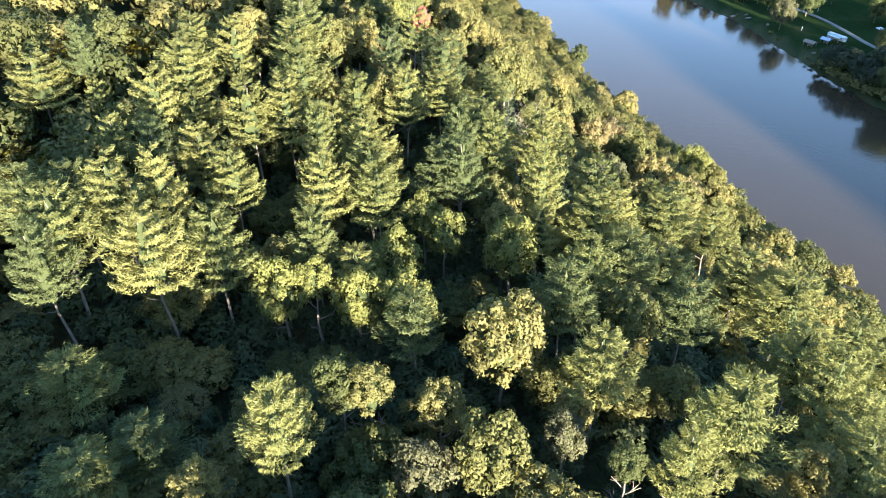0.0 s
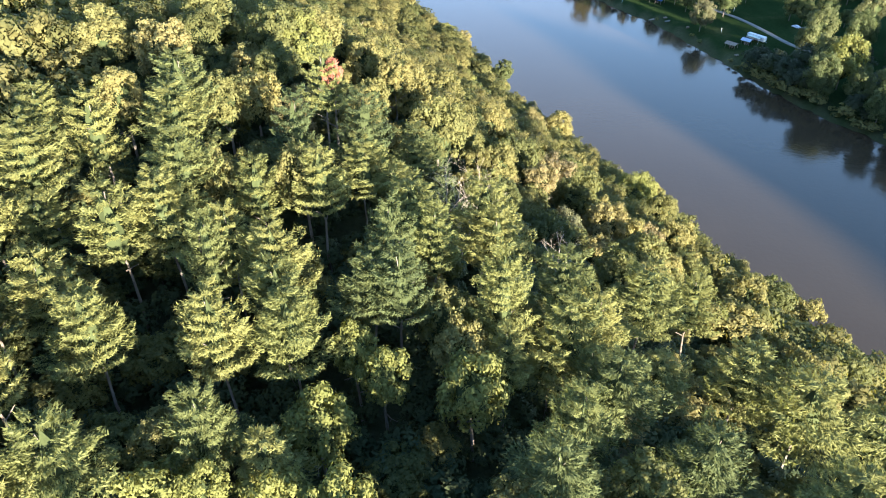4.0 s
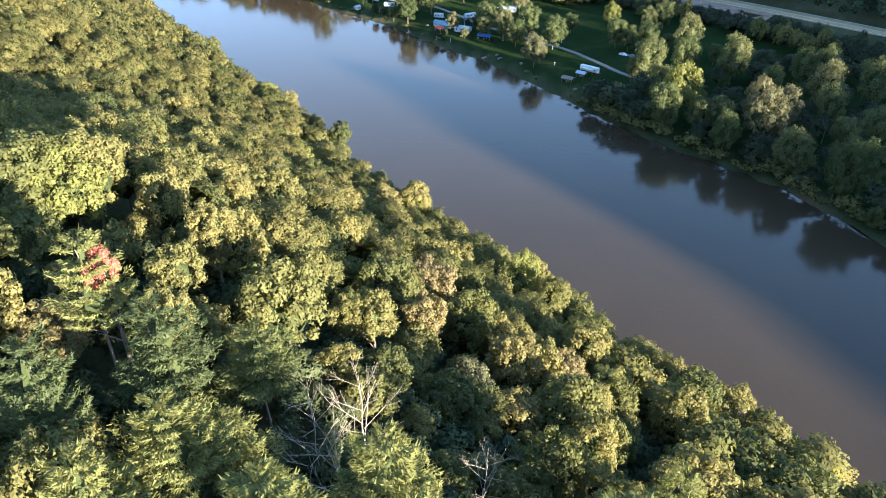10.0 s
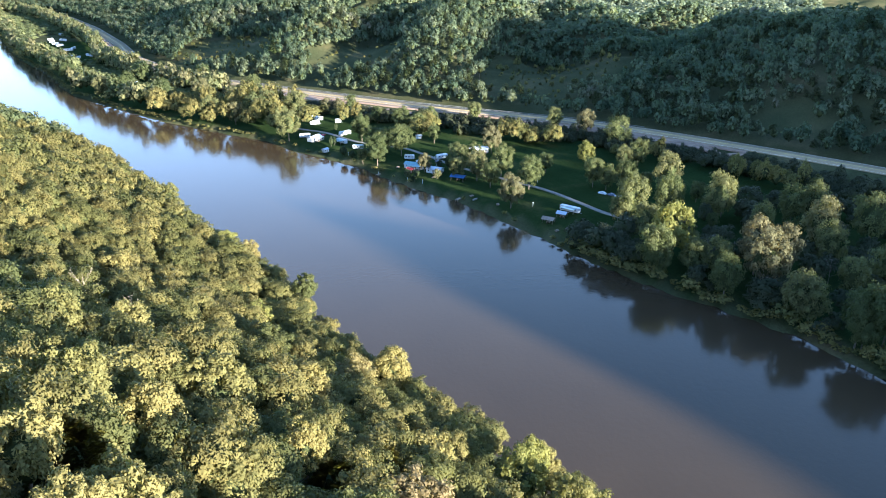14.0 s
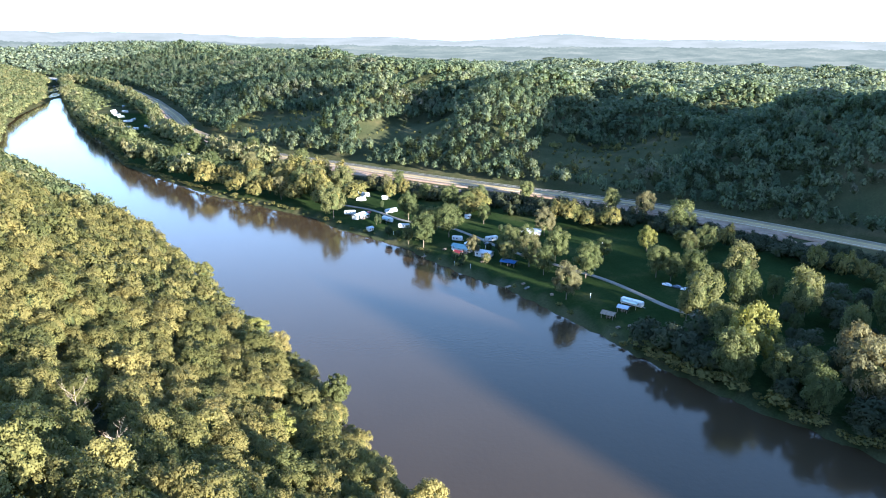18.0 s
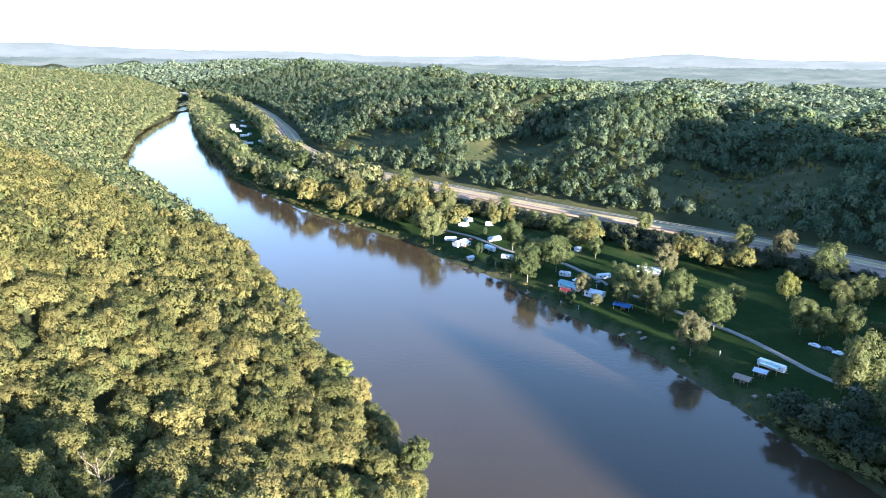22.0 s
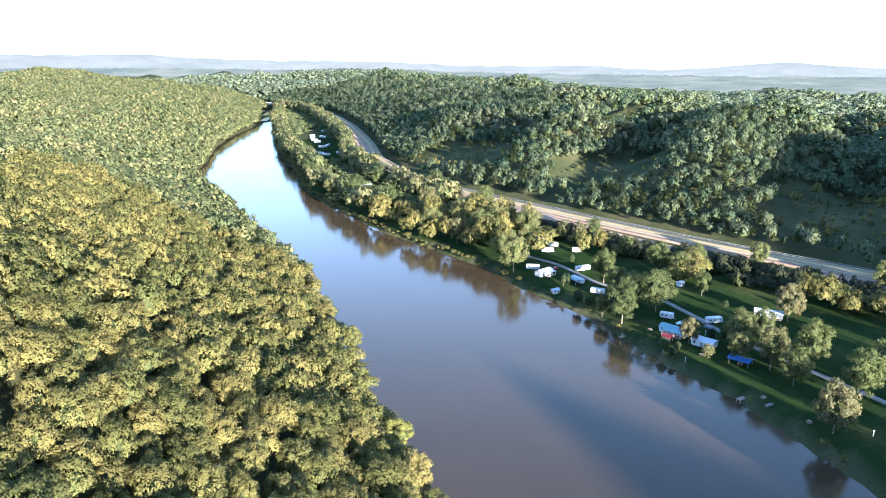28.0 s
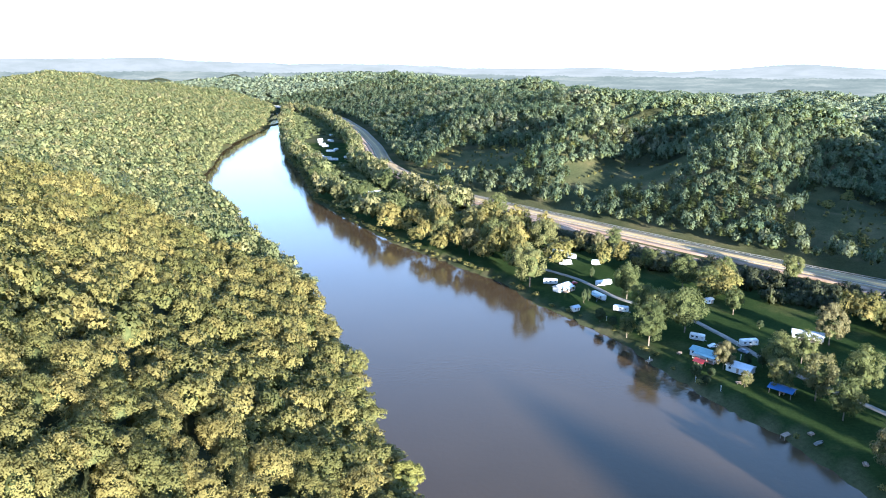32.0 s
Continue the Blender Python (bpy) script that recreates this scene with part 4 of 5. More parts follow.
for k, (px, py, h, sp) in enumerate(lawn_trees):
    tan, gold = (px, py, h, sp) in LAWN_TAN, (px, py, h, sp) in LAWN_GOLD
    px = max(px, float(bank(RIGHT, py)) + 0.75 * sp)
    label = "broad tree with drying tan foliage on the lawn" if tan else "tall tree with golden-green foliage in the valley" if gold else "broad green shade tree on the valley floor"
    tree("shade_tree", px, py, h * r.uniform(0.98, 1.12) * (1.2 if py < 140 else 1.05), 1.1 * sp, r.uniform(0, 360), label, "trees on the valley floor", k, mat=M_TAN if tan else M_YELLOW if gold else None)

for k, (px, py, h, sp) in enumerate(((69, 323, 7.5, 1.5), (72, 326, 6.5, 1.4), (72, 300, 7, 2.8), (76, 293, 6, 2.4), (123, 247, 8, 2.6), (130, 253, 9, 3.0), (118, 249, 6, 1.8), (96, 243, 6, 2.4), (101, 241, 4, 1.7), (98, 237, 4, 1.8), (144, 255, 8, 2.8), (139, 286, 4.5, 1.8), (172, 261, 3, 1.4), (81, 362, 6, 1.5))):
    tree("evergreen_shrub", max(px, float(bank(RIGHT, py)) + 0.6 * sp), py, h, sp, 47 * k, "dense dark evergreen shrub beside the cabins", "shrubs on the lawn", k, mat=M_CEDAR, low=0.05)

valley_gaps = np.array([(max(q[0], bank(RIGHT, q[1]) + 0.9 * q[3]), q[1], 0.8 * q[3]) for q in lawn_trees])
x, y, r = scatter(-420, 470, -60, 1650, 6.4, 5)
dr = x - bank(RIGHT, y)
e, s = road_side(x, y)
lawn = (y > 128) & (y < 366) & (e < -52 + 14 * waves(x, y, 70, 77))
park = (y <= 128) & (dr > 22) & (e < -34)
camp = (np.hypot((x + 0.22 * (y - 900) + 146) / 30, (y - 930) / 165) < 1) | (np.hypot((x - 70) / 22, (y - 392) / 22) < 1)
odds = np.where((y < 128) & (dr < 9), 0.95, np.where(park, 0.3, np.where(y < 128, 0.5, np.where(e > -52, 1.0, np.where(y > 330, 0.38, 0.66)))))
keep = (dr > np.where(y < 128, 0.6, 2.5)) & (e < -25) & ~((e > -46) & (y > 60) & (y < 520)) & ~lawn & ~camp & (r.uniform(0, 1, len(x)) < odds)
keep &= (np.hypot(x[:, None] - valley_gaps[None, :, 0], y[:, None] - valley_gaps[None, :, 1]) > valley_gaps[None, :, 2] + 1.0).all(1)
x, y, e = x[keep], y[keep], e[keep]
rr = rows_of(x, y, r, [1 / 5] * 5, (7.5, 19), (2.8, 6.2))
band = (e > -52) & (y < 480)
rr[band, 3] = np.where(y[band] < 370, r.uniform(7, 11, band.sum()), r.uniform(6.5, 10, band.sum()))
rr[:, 2] -= 0.16 * rr[:, 3]
rr[:, 3] *= 1.18
rr[(y > 330) & ~band, 4] *= 1.2
# lower tints darken roadside and near bank as if in shade
rr[band, 7] *= 0.55
rr[y < 128, 7] *= 0.5
rr[y < 128, 3] *= 0.8
rr[:, 7] = np.clip(rr[:, 7] + np.where(y > 330, 0.15, 0) + np.where(y > 330, 0.25 * waves(x, y, 60, 31), 0), 0, 0.86)
up = y > 480
inner = up & (e < -38) & (x - bank(RIGHT, y) > 20)
rr[inner, 3] *= 0.42
row = (y > 366) & ~inner & ~band
rr[row, 3] *= 1.3
rr[row, 4] *= 1.08
# inner woods tinted darker too, for the shade behind the bank row
rr[inner, 7] *= 0.25
low_bank = (y < 128) | (band & (y < 372))
woods("valley_trees", rr[~up & ~low_bank], MID, "trees of the valley floor beside the river", M_BROAD_FAR)
woods("shaded_bank_trees", rr[low_bank], MID, "trees crowding the bank and roadside, shade put into their leaf colour", M_BELT)
rr = rr[up]
rr[:, 6] = np.minimum(rr[:, 6], 3)
woods("upriver_trees", rr, FAR, "trees of the valley floor farther up the river", M_FAR_BANK, 0.85)

for n, (px, py, h) in enumerate(((172, 51, 12), (176, 54, 13), (174, 48, 11), (206, 51, 12))):
    bare_tree(px, py, h, 90 + n, "cluster of pale bare stems among the bank trees", (4 * (n % 2) - 2, 3 - 2 * n))

# the close line of trees below the highway, shade painted into its leaves
HEDGE = [lift(170 + k, 11, 260, 0.16, 1, low=0.06) for k in range(4)]
x, y, r = scatter(-60, 420, 60, 520, 4.1, 55)
e, s = road_side(x, y)
keep = (e < -23) & (e > -44 + 9 * waves(x, y, 40, 78)) & (x - bank(RIGHT, y) > 14) & (r.uniform(0, 1, len(x)) < 0.8)
rr = rows_of(x[keep], y[keep], r, [0.25] * 4, (6, 12), (1.8, 3.6), hue=0.5)
rr[:, 3] *= np.where(y[keep] > 385, 0.8, 1.0)
rr[:, 2] -= 0.15 * rr[:, 3]
woods("treeline", rr, HEDGE, "dense line of trees below the highway, leaves darkened for shade", M_BELT)

# scattered bushes on the hillside meadows
x, y, r = scatter(-150, 420, 280, 1000, 7.0, 6)
e, s = road_side(x, y)
keep = (e > 18) & open_field(x, y) & (r.uniform(0, 1, len(x)) < np.where(s < 1450, 0.45, 0.24))
rr = rows_of(x[keep], y[keep], r, [0.18, 0.18, 0.17, 0.17, 0.3], (1.5, 6.5), (0.8, 2.2))
big = r.uniform(0, 1, len(rr)) < 0.1
rr[big, 3], rr[big, 4] = r.uniform(7, 12, big.sum()), r.uniform(2.2, 3.6, big.sum())
woods("meadow_bushes", rr, FAR, "scattered bushes and saplings on the meadows", M_BROAD_FAR)
# single trees that stand out at the edges of the meadows
for k, (px, py, h, sp) in enumerate(((275, 464, 15, 4.6), (221, 428, 13, 4.0), (204, 423, 10, 3.0), (242, 432, 10, 3.2), (112, 606, 13, 3.6), (232, 440, 8, 2.6), (211, 431, 8, 2.4), (296, 440, 10, 3.2))):
    tree("pine_tree", px, py, h, sp, 40 * k, "bushy conifer standing at the edge of the meadow", "conifers by the meadow", k)
for k, (px, py, h, sp) in enumerate(((187, 424, 8, 3.4), (173, 449, 11, 3.4), (72, 700, 13, 3.8), (159, 457, 11, 3.6), (-25, 796, 13, 4.2), (170, 664, 14, 4.0), (72, 738, 11, 3.4), (198, 428, 6, 2.4), (252, 446, 6, 2.6))):
    tree("shade_tree", px, py, h, sp, 70 * k, "small broadleaf tree at the foot of the wooded hill", "trees by the meadow", k, mat=M_YELLOW if k == 0 else None)
# bushes along the waterline
yy = np.arange(-60, 1620, 3.2)
r = np.random.RandomState(33)
xx = bank(RIGHT, yy) + r.uniform(0.3, 3.0, len(yy))
keep = r.uniform(0, 1, len(yy)) < np.where((yy > 130) & (yy < 372), 0.22, 0.95)
rr = rows_of(xx[keep], yy[keep], r, [0.25] * 4, (1.5, 4.5), (1.0, 2.4))
rr[yy[keep] < 128, 3:5] *= 1.9
woods("bank_bushes", rr, FAR, "low bushes and weeds on the river bank", M_BROAD_FAR)

# ---- lanes, trailers and houses ----
M_GRAVEL = surface("pale_gravel", [(0.3, (0.15, 0.135, 0.11)), (0.7, (0.23, 0.205, 0.17))], 0.4, 0.95, 5.0, 0.4)
LANE_A = np.array([(150, 208), (156, 197), (161, 184), (165, 168), (168, 150), (176, 136)], float)
LANE_B = np.array([(50, 386), (57, 379), (70, 363), (81, 344), (88, 326), (100, 313), (113, 302), (117, 288), (123, 275), (126, 256), (138, 232), (150, 208)], float)
for pts in (LANE_A, LANE_B):
    tagged(ribbon("lane", pts, -1.5, 1.5, lambda a, b: ground_z(a, b) + 0.08, M_GRAVEL, 4.0, 0.2), "narrow pale gravel lane across the lawn", "lane", kind="structure")


def part(name, bm, material, parent, label=""):
    me = bpy.data.meshes.new(name)
    bm.to_mesh(me)
    bm.free()
    me.materials.append(material)
    o = new(name, me)
    o.parent = parent
    if label:
        o["label"] = label
    return o


def block(x0, x1, y0, y1, z0, z1, bevel=0.04):
    bm = bmesh.new()
    bmesh.ops.create_cube(bm, size=1.0, matrix=Matrix.LocRotScale(((x0 + x1) / 2, (y0 + y1) / 2, (z0 + z1) / 2), None, (x1 - x0, y1 - y0, z1 - z0)))
    if bevel:
        bmesh.ops.bevel(bm, geom=bm.edges[:], offset=bevel, segments=2, affect="EDGES")
    return bm


def wheel_of(x, y, r, w):
    bm = bmesh.new()
    bmesh.ops.create_cone(bm, cap_ends=True, segments=14, radius1=r, radius2=r, depth=w, matrix=pose(x, y, r, 90))
    bmesh.ops.bevel(bm, geom=[q for q in bm.edges if len(q.link_faces) == 2 and q.calc_face_angle(0) > 1], offset=0.05, segments=1, affect="EDGES")
    return bm


def gable(l, w, z, rise, over=0.35, thick=0.14):
    """A ridged roof as two slabs meeting, seen from the ends as a low triangle."""
    bm = bmesh.new()
    a, b = l / 2 + over, w / 2 + over
    prof = [(-b, z - 0.12), (0, z + rise), (b, z - 0.12), (b, z - 0.12 - thick), (0, z + rise - thick), (-b, z - 0.12 - thick)]
    ends = [[bm.verts.new((s, y, h)) for y, h in prof] for s in (-a, a)]
    for k in range(6):
        bm.faces.new((ends[0][k], ends[1][k], ends[1][(k + 1) % 6], ends[0][(k + 1) % 6]))
    bm.faces.new((ends[0][0], ends[0][1], ends[0][4], ends[0][5])), bm.faces.new((ends[0][1], ends[0][2], ends[0][3], ends[0][4]))
    bm.faces.new((ends[1][5], ends[1][4], ends[1][1], ends[1][0])), bm.faces.new((ends[1][4], ends[1][3], ends[1][2], ends[1][1]))
    return bm


M_WHITE = surface("white_painted_metal", [(0.3, (0.521, 0.521, 0.504)), (0.7, (0.588, 0.588, 0.571))], 0.8, 0.4, 6, 0.12)
M_CREAM = surface("cream_siding", [(0.3, (0.510, 0.484, 0.425)), (0.7, (0.595, 0.570, 0.510))], 0.8, 0.6, 6, 0.15)
M_TEAL = surface("blue_green_roof", [(0.3, (0.176, 0.288, 0.304)), (0.7, (0.240, 0.352, 0.368))], 0.8, 0.5, 6, 0.2)
M_BLUE = surface("blue_tarpaulin_roof", [(0.3, (0.042, 0.098, 0.238)), (0.7, (0.063, 0.133, 0.294))], 0.8, 0.5, 6, 0.2)
M_GREYROOF = surface("grey_metal_roof", [(0.3, (0.36, 0.38, 0.42)), (0.7, (0.48, 0.50, 0.54))], 0.8, 0.45, 6, 0.2)
M_PALEROOF = surface("pale_metal_roof", [(0.3, (0.508, 0.517, 0.538)), (0.7, (0.607, 0.607, 0.622))], 0.8, 0.4, 6, 0.15)
M_REDCLOTH = surface("red_canvas", [(0.3, (0.42, 0.04, 0.04)), (0.7, (0.52, 0.07, 0.06))], 0.8, 0.8, 6, 0.2)
M_PANE, _nt, _b = nodes_of("dark_window_glass")
_b.inputs["Base Color"].default_value, _b.inputs["Roughness"].default_value = (0.02, 0.025, 0.03, 1), 0.08
M_TYRE = surface("tyre_rubber", [(0.3, (0.02, 0.02, 0.02)), (0.7, (0.04, 0.04, 0.04))], 3.0, 0.8)
M_WOOD = surface("weathered_boards", [(0.3, (0.18, 0.13, 0.09)), (0.7, (0.30, 0.23, 0.17))], 1.2, 0.9, 12, 0.4)
M_STRIPE = surface("grey_trim", [(0.3, (0.25, 0.27, 0.30)), (0.7, (0.33, 0.35, 0.38))], 1.0, 0.5)


def stand(name, x, y, turn, label, category, group=""):
    foot = tagged(new(name, None), label, category, group)
    foot.matrix_world = pose(x, y, float(ground_z(x, y)), 0, 0, turn)
    return foot


def travel_trailer(x, y, turn, long=8.0, label="white travel trailer parked on the grass", awning=False):
    f = stand("travel_trailer", x, y, turn, label, "trailer", "trailers on the lawns")
    a, w = long / 2, 1.25
    b = part("body", block(-a, a, -w, w, 0.65, 3.1, 0.28), M_WHITE, f)
    part("stripe", block(-a + 0.25, a - 0.25, -w - 0.012, w + 0.012, 1.15, 1.4, 0), M_STRIPE, f, "grey stripe along the side")
    for s in (-1, 1):
        for k in range(3):
            c = -a + long * (k + 0.7) / 3.4
            part("window", block(c - 0.5, c + 0.5, s * w - 0.02, s * w + 0.02, 1.75, 2.4, 0.01), M_PANE, f, "dark tinted window")
        for c in (-0.45, 0.45):
            part("wheel", wheel_of(c, s * (w - 0.12), 0.36, 0.24), M_TYRE, f, "black rubber wheel")
    part("door", block(a * 0.42, a * 0.42 + 0.75, -w - 0.03, -w + 0.01, 0.85, 2.75, 0.015), M_CREAM, f, "cream side door")
    part("roof_vent", block(-0.4, 0.4, -0.35, 0.35, 3.08, 3.32, 0.05), M_CREAM, f, "roof air unit")
    part("drawbar", block(a - 0.05, a + 1.1, -0.1, 0.1, 0.55, 0.7, 0.02), M_STRIPE, f, "grey steel drawbar")
    if awning:
        part("awning", block(-a * 0.7, a * 0.7, -w - 2.4, -w - 0.02, 2.55, 2.63, 0.02), M_TEAL, f, "blue-green awning")
        for c in (-a * 0.66, a * 0.66):
            part("awning_pole", block(c - 0.04, c + 0.04, -w - 2.35, -w - 2.27, 0, 2.55, 0), M_WHITE, f)
    return f


def cabin(x, y, turn, long, wide, roof, wall, label, rise=0.9, high=2.6, porch=False, name="cabin"):
    f = stand(name, x, y, turn, label, "house")
    part("wall", block(-long / 2, long / 2, -wide / 2, wide / 2, 0, high, 0.03), wall, f)
    part("roof", gable(long, wide, high, rise), roof, f)
    n = max(2, int(long / 3))
    for s in (-1, 1):
        for k in range(n):
            if s < 0 and k == n // 2:
                continue
            c = -long / 2 + long * (k + 0.5) / n
            w = part("window", block(c - 0.55, c + 0.55, s * (wide / 2) - 0.03, s * (wide / 2) + 0.03, 1.0, 2.1, 0.01), M_WHITE, f, "white window frame")
            q = part("pane", block(c - 0.46, c + 0.46, s * (wide / 2) - 0.04, s * (wide / 2) + 0.04, 1.08, 2.02, 0), M_PANE, w)
    c = -long / 2 + long * (n // 2 + 0.5) / n
    part("door", block(c - 0.45, c + 0.45, -wide / 2 - 0.04, -wide / 2 + 0.02, 0.1, 2.1, 0.01), M_WOOD, f, "brown door")
    if porch:
        part("porch_roof", block(-long * 0.3, long * 0.45, -wide / 2 - 2.6, -wide / 2 - 0.36, high - 0.32, high - 0.2, 0.02), roof, f)
        part("deck", block(-long * 0.3, long * 0.45, -wide / 2 - 2.6, -wide / 2 - 0.02, 0.1, 0.3, 0.02), M_WOOD, f, "brown board deck")
        for k in range(4):
            c = -long * 0.28 + long * 0.71 * k / 3
            part("post", block(c - 0.07, c + 0.07, -wide / 2 - 2.5, -wide / 2 - 2.36, 0.3, high - 0.32, 0), M_WHITE, f)
    return f


def pavilion(x, y, turn, long, wide, roof, label, high=2.5):
    f = stand("picnic_shelter", x, y, turn, label, "shelter")
    part("roof", gable(long, wide, high, 0.8), roof, f)
    for sx in (-1, 0, 1):
        for sy in (-1, 1):
            part("post", block(sx * long * 0.46 - 0.08, sx * long * 0.46 + 0.08, sy * wide * 0.44 - 0.08, sy * wide * 0.44 + 0.08, 0, high + 0.02, 0.01), M_WOOD, f)
    part("table_top", block(-1.0, 1.0, -0.4, 0.4, 0.72, 0.78, 0.01), M_WOOD, f)
    for s in (-1, 1):
        part("bench", block(-1.0, 1.0, s * 0.75 - 0.14, s * 0.75 + 0.14, 0.42, 0.47, 0.01), M_WOOD, f)
        part("trestle", block(s * 0.7 - 0.05, s * 0.7 + 0.05, -0.8, 0.8, 0, 0.72, 0.01), M_WOOD, f)
    return f


def car(x, y, turn, paint, label):
    f = stand("car", x, y, turn, label, "car", "cars by the lanes")
    bm = bmesh.new()
    prof = [(-2.2, 0.35), (-2.25, 0.9), (-1.3, 1.0), (-0.7, 1.5), (0.9, 1.5), (1.5, 1.0), (2.2, 0.9), (2.25, 0.35)]
    sides = [[bm.verts.new((px, s * (0.88 if pz < 1.2 else 0.7), pz)) for px, pz in prof] for s in (-1, 1)]
    for k in range(8):
        bm.faces.new((sides[0][k], sides[0][(k + 1) % 8], sides[1][(k + 1) % 8], sides[1][k]))
    bm.faces.new(sides[0][::-1]), bm.faces.new(sides[1])
    bmesh.ops.recalc_face_normals(bm, faces=bm.faces[:])
    bmesh.ops.bevel(bm, geom=bm.edges[:], offset=0.06, segments=2, affect="EDGES")
    part("body", bm, paint, f)
    for s in (-1, 1):
        part("side_window", block(-0.85, 1.05, s * 0.79 - 0.02, s * 0.79 + 0.02, 1.03, 1.36, 0.01), M_PANE, f, "dark side window")
        for c in (-1.4, 1.4):
            part("wheel", wheel_of(c, s * 0.78, 0.33, 0.22), M_TYRE, f, "black wheel")
    return f


def picnic_table(x, y, turn):
    f = stand("picnic_table", x, y, turn, "weathered wooden picnic table on the grass", "table", "picnic tables")
    part("table_top", block(-0.9, 0.9, -0.38, 0.38, 0.7, 0.76, 0.01), M_WOOD, f)
    for s in (-1, 1):
        part("bench", block(-0.9, 0.9, s * 0.72 - 0.13, s * 0.72 + 0.13, 0.42, 0.47, 0.01), M_WOOD, f)
        part("leg", block(s * 0.6 - 0.05, s * 0.6 + 0.05, -0.75, 0.75, 0, 0.7, 0.01), M_WOOD, f)


M_CARS = [surface("car_paint", [(0.3, c), (0.7, c)], 1.0, 0.25, 6, 0.05) for c in ((0.7, 0.7, 0.7), (0.25, 0.04, 0.04), (0.12, 0.14, 0.18))]
travel_trailer(126.6, 268.3, 8, 7.6)
travel_trailer(84.4, 349, 22, 9.0)
travel_trailer(77.6, 328.5, -64, 9.0, awning=True)
travel_trailer(70.7, 387, 0, 7.0)
travel_trailer(76, 399.6, -38, 6.5)
travel_trailer(57, 352, -8, 7.5)
travel_trailer(153.4, 158, -57, 10.5, "long white motor home parked on the grass", True)
travel_trailer(107.5, 274.5, -30, 6.0, "short white camper beside the house")
travel_trailer(88, 386, -15, 4.5, "small white camper on the grass")
travel_trailer(84, 310, -30, 7.0)
travel_trailer(70, 409.5, -20, 6.5)
cabin(105.8, 258.5, -47, 12.0, 5.0, M_TEAL, M_WHITE, "white riverside cabin with blue-green roof and porch", porch=True)
cabin(113.5, 244.5, -45, 9.0, 5.5, M_PALEROOF, M_WHITE, "white cabin with a pale metal roof")
cabin(155.3, 276.4, -26, 12.0, 4.6, M_GREYROOF, M_CREAM, "long mobile home with a grey roof", porch=True)
cabin(61.5, 341.5, 42, 10.0, 4.5, M_PALEROOF, M_CREAM, "mobile home with a pale roof beside the lane", porch=True)
cabin(181, 95, -68, 10.0, 5.0, M_PALEROOF, M_CREAM, "low cabin with a pale metal roof among trees")
cabin(129.8, 321.4, 20, 3.2, 2.6, M_PALEROOF, M_WHITE, "small white garden shed", 0.7, 2.1, name="shed")
cabin(63.2, 314.6, 30, 3.6, 2.8, M_GREYROOF, M_CREAM, "small grey shed near the river", 0.7, 2.1, name="shed")
pavilion(121, 226.5, -45, 8.0, 5.0, M_BLUE, "open shelter with a bright blue roof")
pavilion(146.5, 153.8, -50, 4.5, 3.5, M_GREYROOF, "small canopy with a pale blue-grey roof", 2.3)
pavilion(137, 150, -50, 5.5, 4.0, M_WOOD, "dark wooden picnic shelter near the bank", 2.3)
pavilion(100.3, 250.8, -47, 3.6, 3.0, M_REDCLOTH, "red canvas canopy beside the cabin", 2.2)
for k, (px, py, t) in enumerate(((183.2, 175.4, -60), (187.5, 166.6, -50), (186, 171, -55), (112, 268, 10), (69, 350, 40), (122, 262, -60), (66, 400, 20))):
    car(px, py, t, M_CARS[(0, 0, 2, 0, 1, 2, 0)[k]], ("white car parked on the grass", "white car parked on the grass", "dark grey car parked on the grass", "white car beside the cabin", "dark red car by the lane", "dark grey car by the lane", "white car near the trailers")[k])
for px, py, t in ((136, 140, 20), (141, 139, 60), (118, 200, 30), (125, 182, 70), (109, 235, 0), (96, 262, 40)):
    picnic_table(px, py, t)
def post(x, y, h, label, name="post", cat="post"):
    f = stand(name, x, y, 0, label, cat, "posts on the lawns")
    part("shaft", block(-0.07, 0.07, -0.07, 0.07, -0.3, h, 0.015), M_WHITE, f)
    part("cap", block(-0.22, 0.22, -0.16, 0.16, h - 0.02, h + 0.3, 0.05), M_CREAM, f)


for px, py in ((95, 240), (84, 262), (122, 268.5), (101, 231), (160, 205), (172, 232), (186, 244), (140, 172), (118, 255), (75, 300)):
    post(px, py, 1.9, "white post with a small box on the lawn")


def boat(x, y, turn):
    """An upturned flat-bottomed boat on the bank."""
    f = stand("rowing_boat", x, y, turn, "small pale aluminium boat drawn up on the bank", "boat", "boats on the bank")
    bm = bmesh.new()
    rings = [[bm.verts.new((px, w * a, z)) for a, z in ((-1, 0.55), (-0.75, 0.12), (0.75, 0.12), (1, 0.55))] for px, w in ((-2.0, 0.6), (0.0, 0.75), (1.3, 0.6), (2.1, 0.08))]
    for p, q in zip(rings[:-1], rings[1:]):
        for k in range(3):
            bm.faces.new((p[k], p[k + 1], q[k + 1], q[k]))
    bm.faces.new(rings[0][::-1])
    hull = part("hull", bm, M_STEEL, f)
    hull.modifiers.new("thick", "SOLIDIFY").thickness = 0.05
    for px in (-1.2, 0.4):
        part("thwart", block(px - 0.14, px + 0.14, -0.6, 0.6, 0.38, 0.43, 0.01), M_WOOD, f)


for px, py, t in ((118, 195, 30), (141, 113, 50)):
    boat(px, py, t)


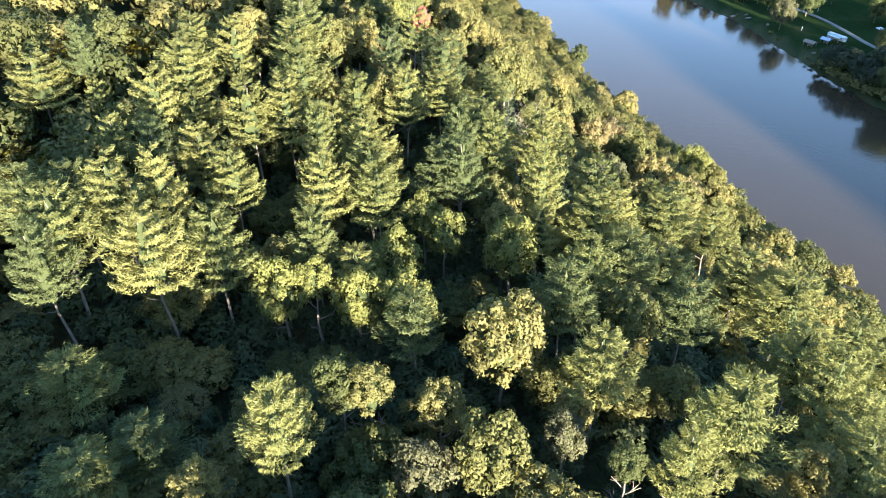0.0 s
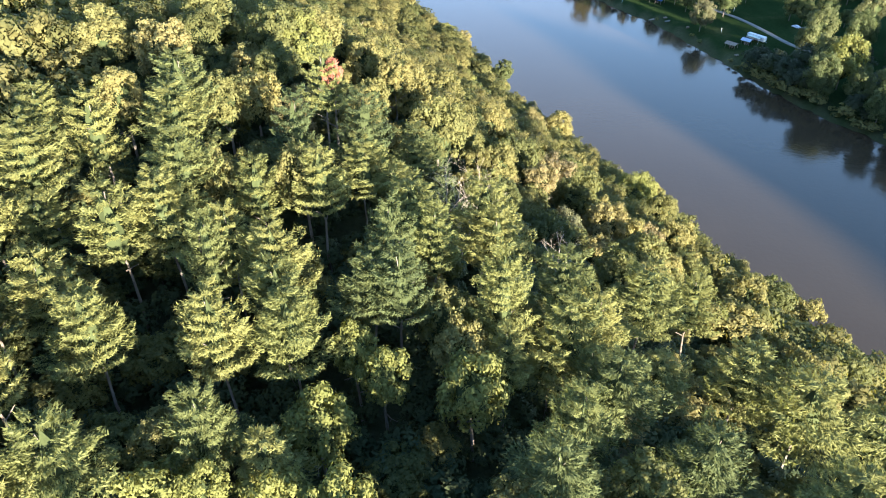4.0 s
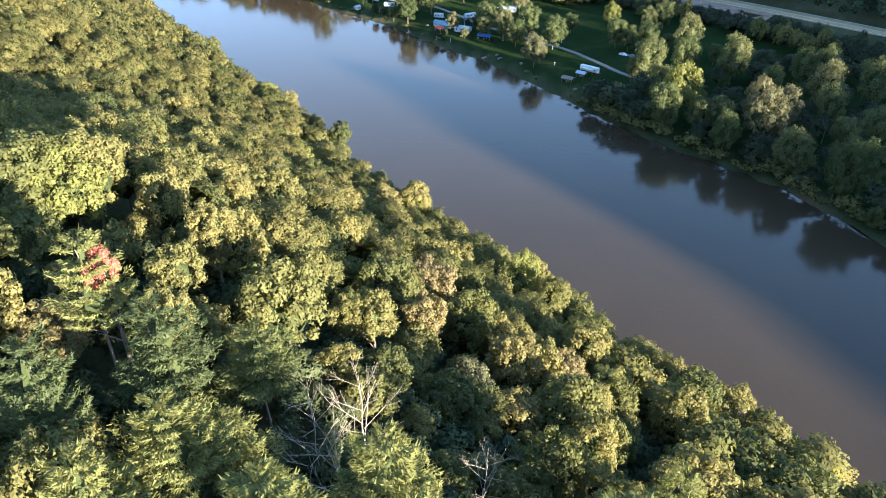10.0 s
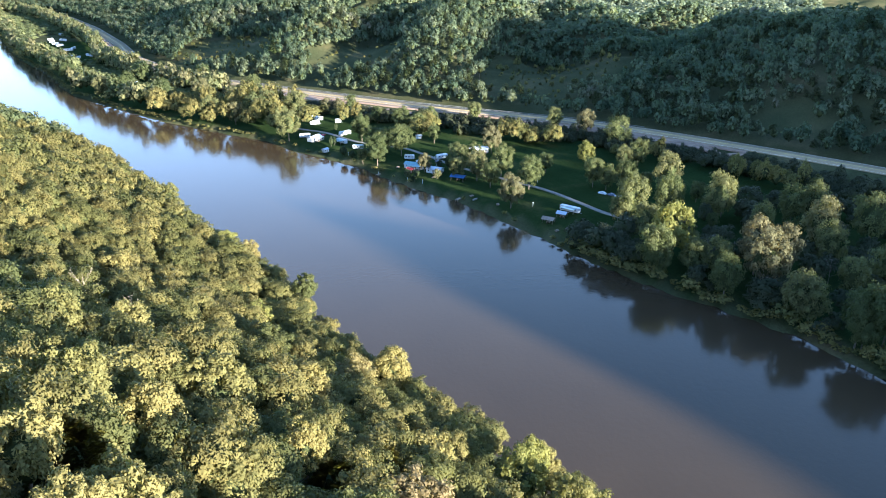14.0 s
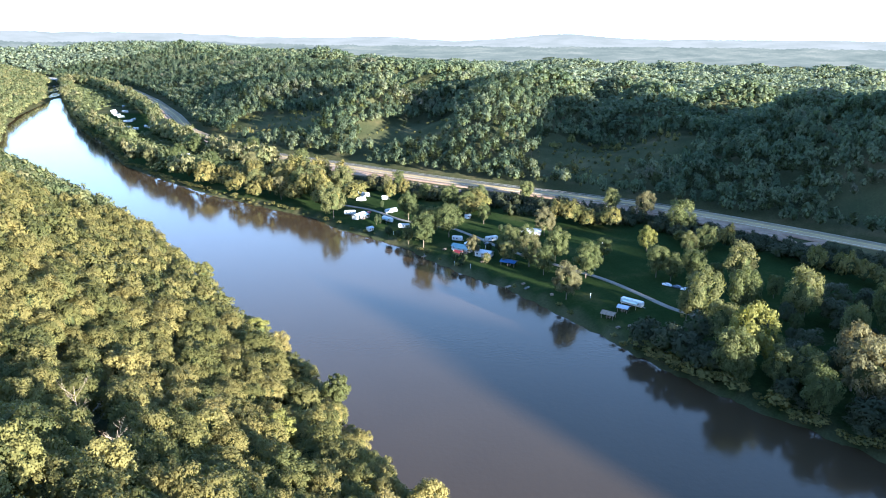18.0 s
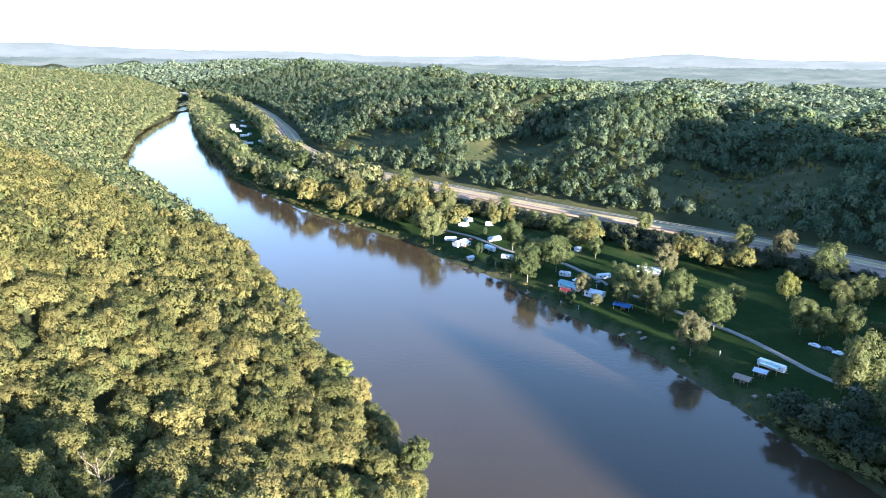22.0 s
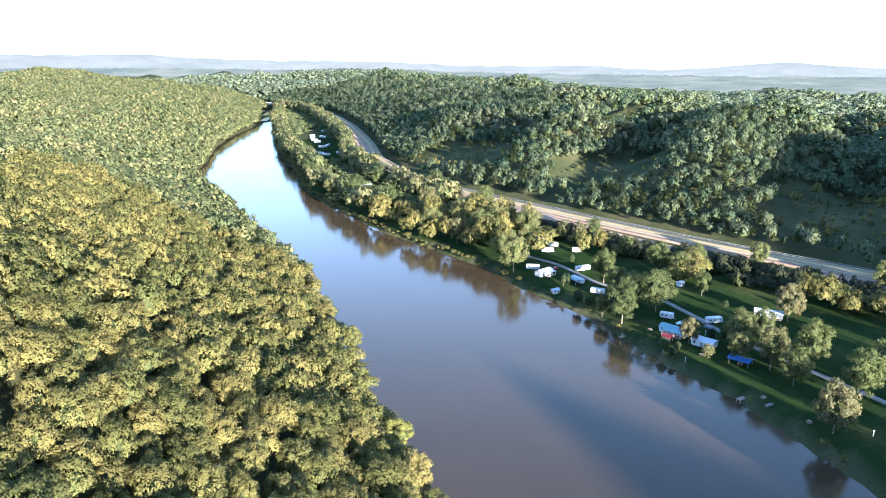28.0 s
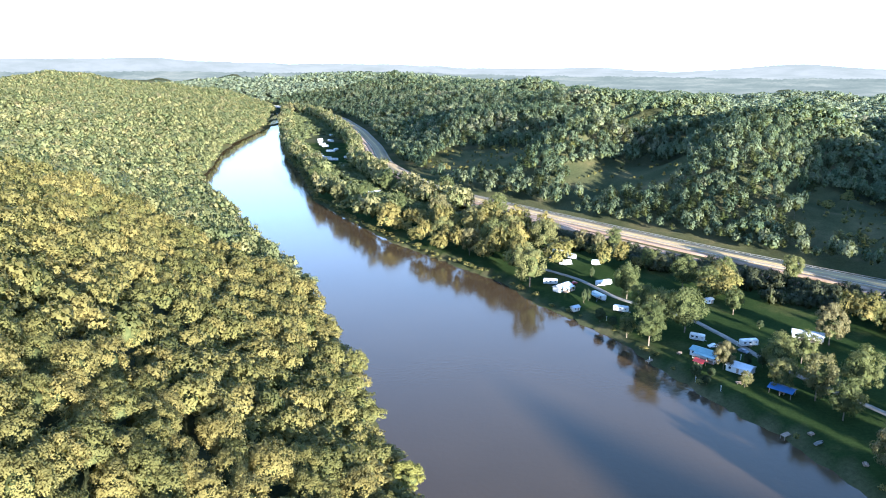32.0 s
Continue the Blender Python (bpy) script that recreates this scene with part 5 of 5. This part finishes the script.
def landing(x, y, turn):
    """A short plank landing stage on posts."""
    f = stand("landing_stage", x, y, turn, "short weathered plank landing stage at the bank", "dock")
    for k in range(12):
        part("plank", block(-0.9, 0.9, -2.4 + k * 0.4, -2.04 + k * 0.4, 0.62, 0.68, 0), M_WOOD, f)
    for sx in (-0.75, 0.75):
        for sy in (-2.2, 0.0, 2.0):
            part("pile", block(sx - 0.08, sx + 0.08, sy - 0.08, sy + 0.08, -2.0, 0.62, 0), M_WOOD, f)


for px, py, t in ((84.5, 262, -55), (112, 203, -60)):
    landing(px, py, t)
# the camp farther up the river
r = np.random.RandomState(44)
for px, py in ((-177, 1012), (-165, 959), (-152, 851), (-136, 822), (-143, 888), (-138, 901), (-169, 1072), (-113, 826), (-172, 986), (-158, 940), (-147, 836), (-128, 812), (-160, 1000)):
    travel_trailer(px, py, r.uniform(-80, 80), r.uniform(8, 12), "white trailer in the upriver camp")
cabin(-61, 602, 30, 12, 6, M_PALEROOF, M_CREAM, "cabin among the bank trees")
cabin(-299, 777, 60, 12, 7, M_PALEROOF, M_WHITE, "white house on the wooded far bank")

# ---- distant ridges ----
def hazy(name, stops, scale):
    """Far hills with miles of bright morning air painted on as pale glow."""
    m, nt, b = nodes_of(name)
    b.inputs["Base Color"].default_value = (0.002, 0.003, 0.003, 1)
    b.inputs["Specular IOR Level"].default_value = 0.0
    # the emission carries the haze colour, the hills themselves give no light
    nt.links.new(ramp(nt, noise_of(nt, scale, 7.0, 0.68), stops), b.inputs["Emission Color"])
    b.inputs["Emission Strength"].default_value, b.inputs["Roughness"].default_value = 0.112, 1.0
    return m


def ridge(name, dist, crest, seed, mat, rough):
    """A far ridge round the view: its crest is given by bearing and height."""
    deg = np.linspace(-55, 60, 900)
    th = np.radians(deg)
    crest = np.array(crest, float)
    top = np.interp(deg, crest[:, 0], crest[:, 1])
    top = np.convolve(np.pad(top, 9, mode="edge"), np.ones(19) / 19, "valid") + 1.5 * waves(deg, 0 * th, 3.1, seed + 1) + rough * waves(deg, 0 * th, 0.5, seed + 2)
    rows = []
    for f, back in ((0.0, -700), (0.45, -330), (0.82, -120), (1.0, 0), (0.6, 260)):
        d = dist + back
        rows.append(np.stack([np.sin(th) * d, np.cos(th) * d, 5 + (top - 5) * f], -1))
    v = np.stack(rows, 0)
    return tagged(sheet(name, v[..., 0], v[..., 1], v[..., 2], mat), "distant wooded ridge, haze painted as a grey-green glow", "distant hills", kind="structure")


FAR_CREST = ((-55, 115), (-32, 122), (-27, 119), (-22, 125), (-19, 106), (-13, 88), (-4, 82), (3, 56), (8, 55), (12, 62), (15, 48), (18, 34), (22, 56), (26.5, 84), (29, 68), (32, 52), (45, 55), (60, 60))
NEAR_CREST = ((-55, 70), (-30, 74), (-20, 70), (-12, 60), (-4, 62), (2, 52), (8, 44), (16, 42), (24, 38), (30, 42), (45, 45), (60, 45))
ridge("backdrop_far", 4300, FAR_CREST, 50, hazy("distant_haze_glow_hills", [(0.4, (0.64, 0.66, 0.55)), (0.6, (0.78, 0.78, 0.66))], 0.005), 1.0)
ridge("backdrop_near", 3000, NEAR_CREST, 60, hazy("haze_glow_hills", [(0.36, (0.36, 0.41, 0.33)), (0.52, (0.48, 0.52, 0.41)), (0.68, (0.68, 0.68, 0.52))], 0.008), 1.6)
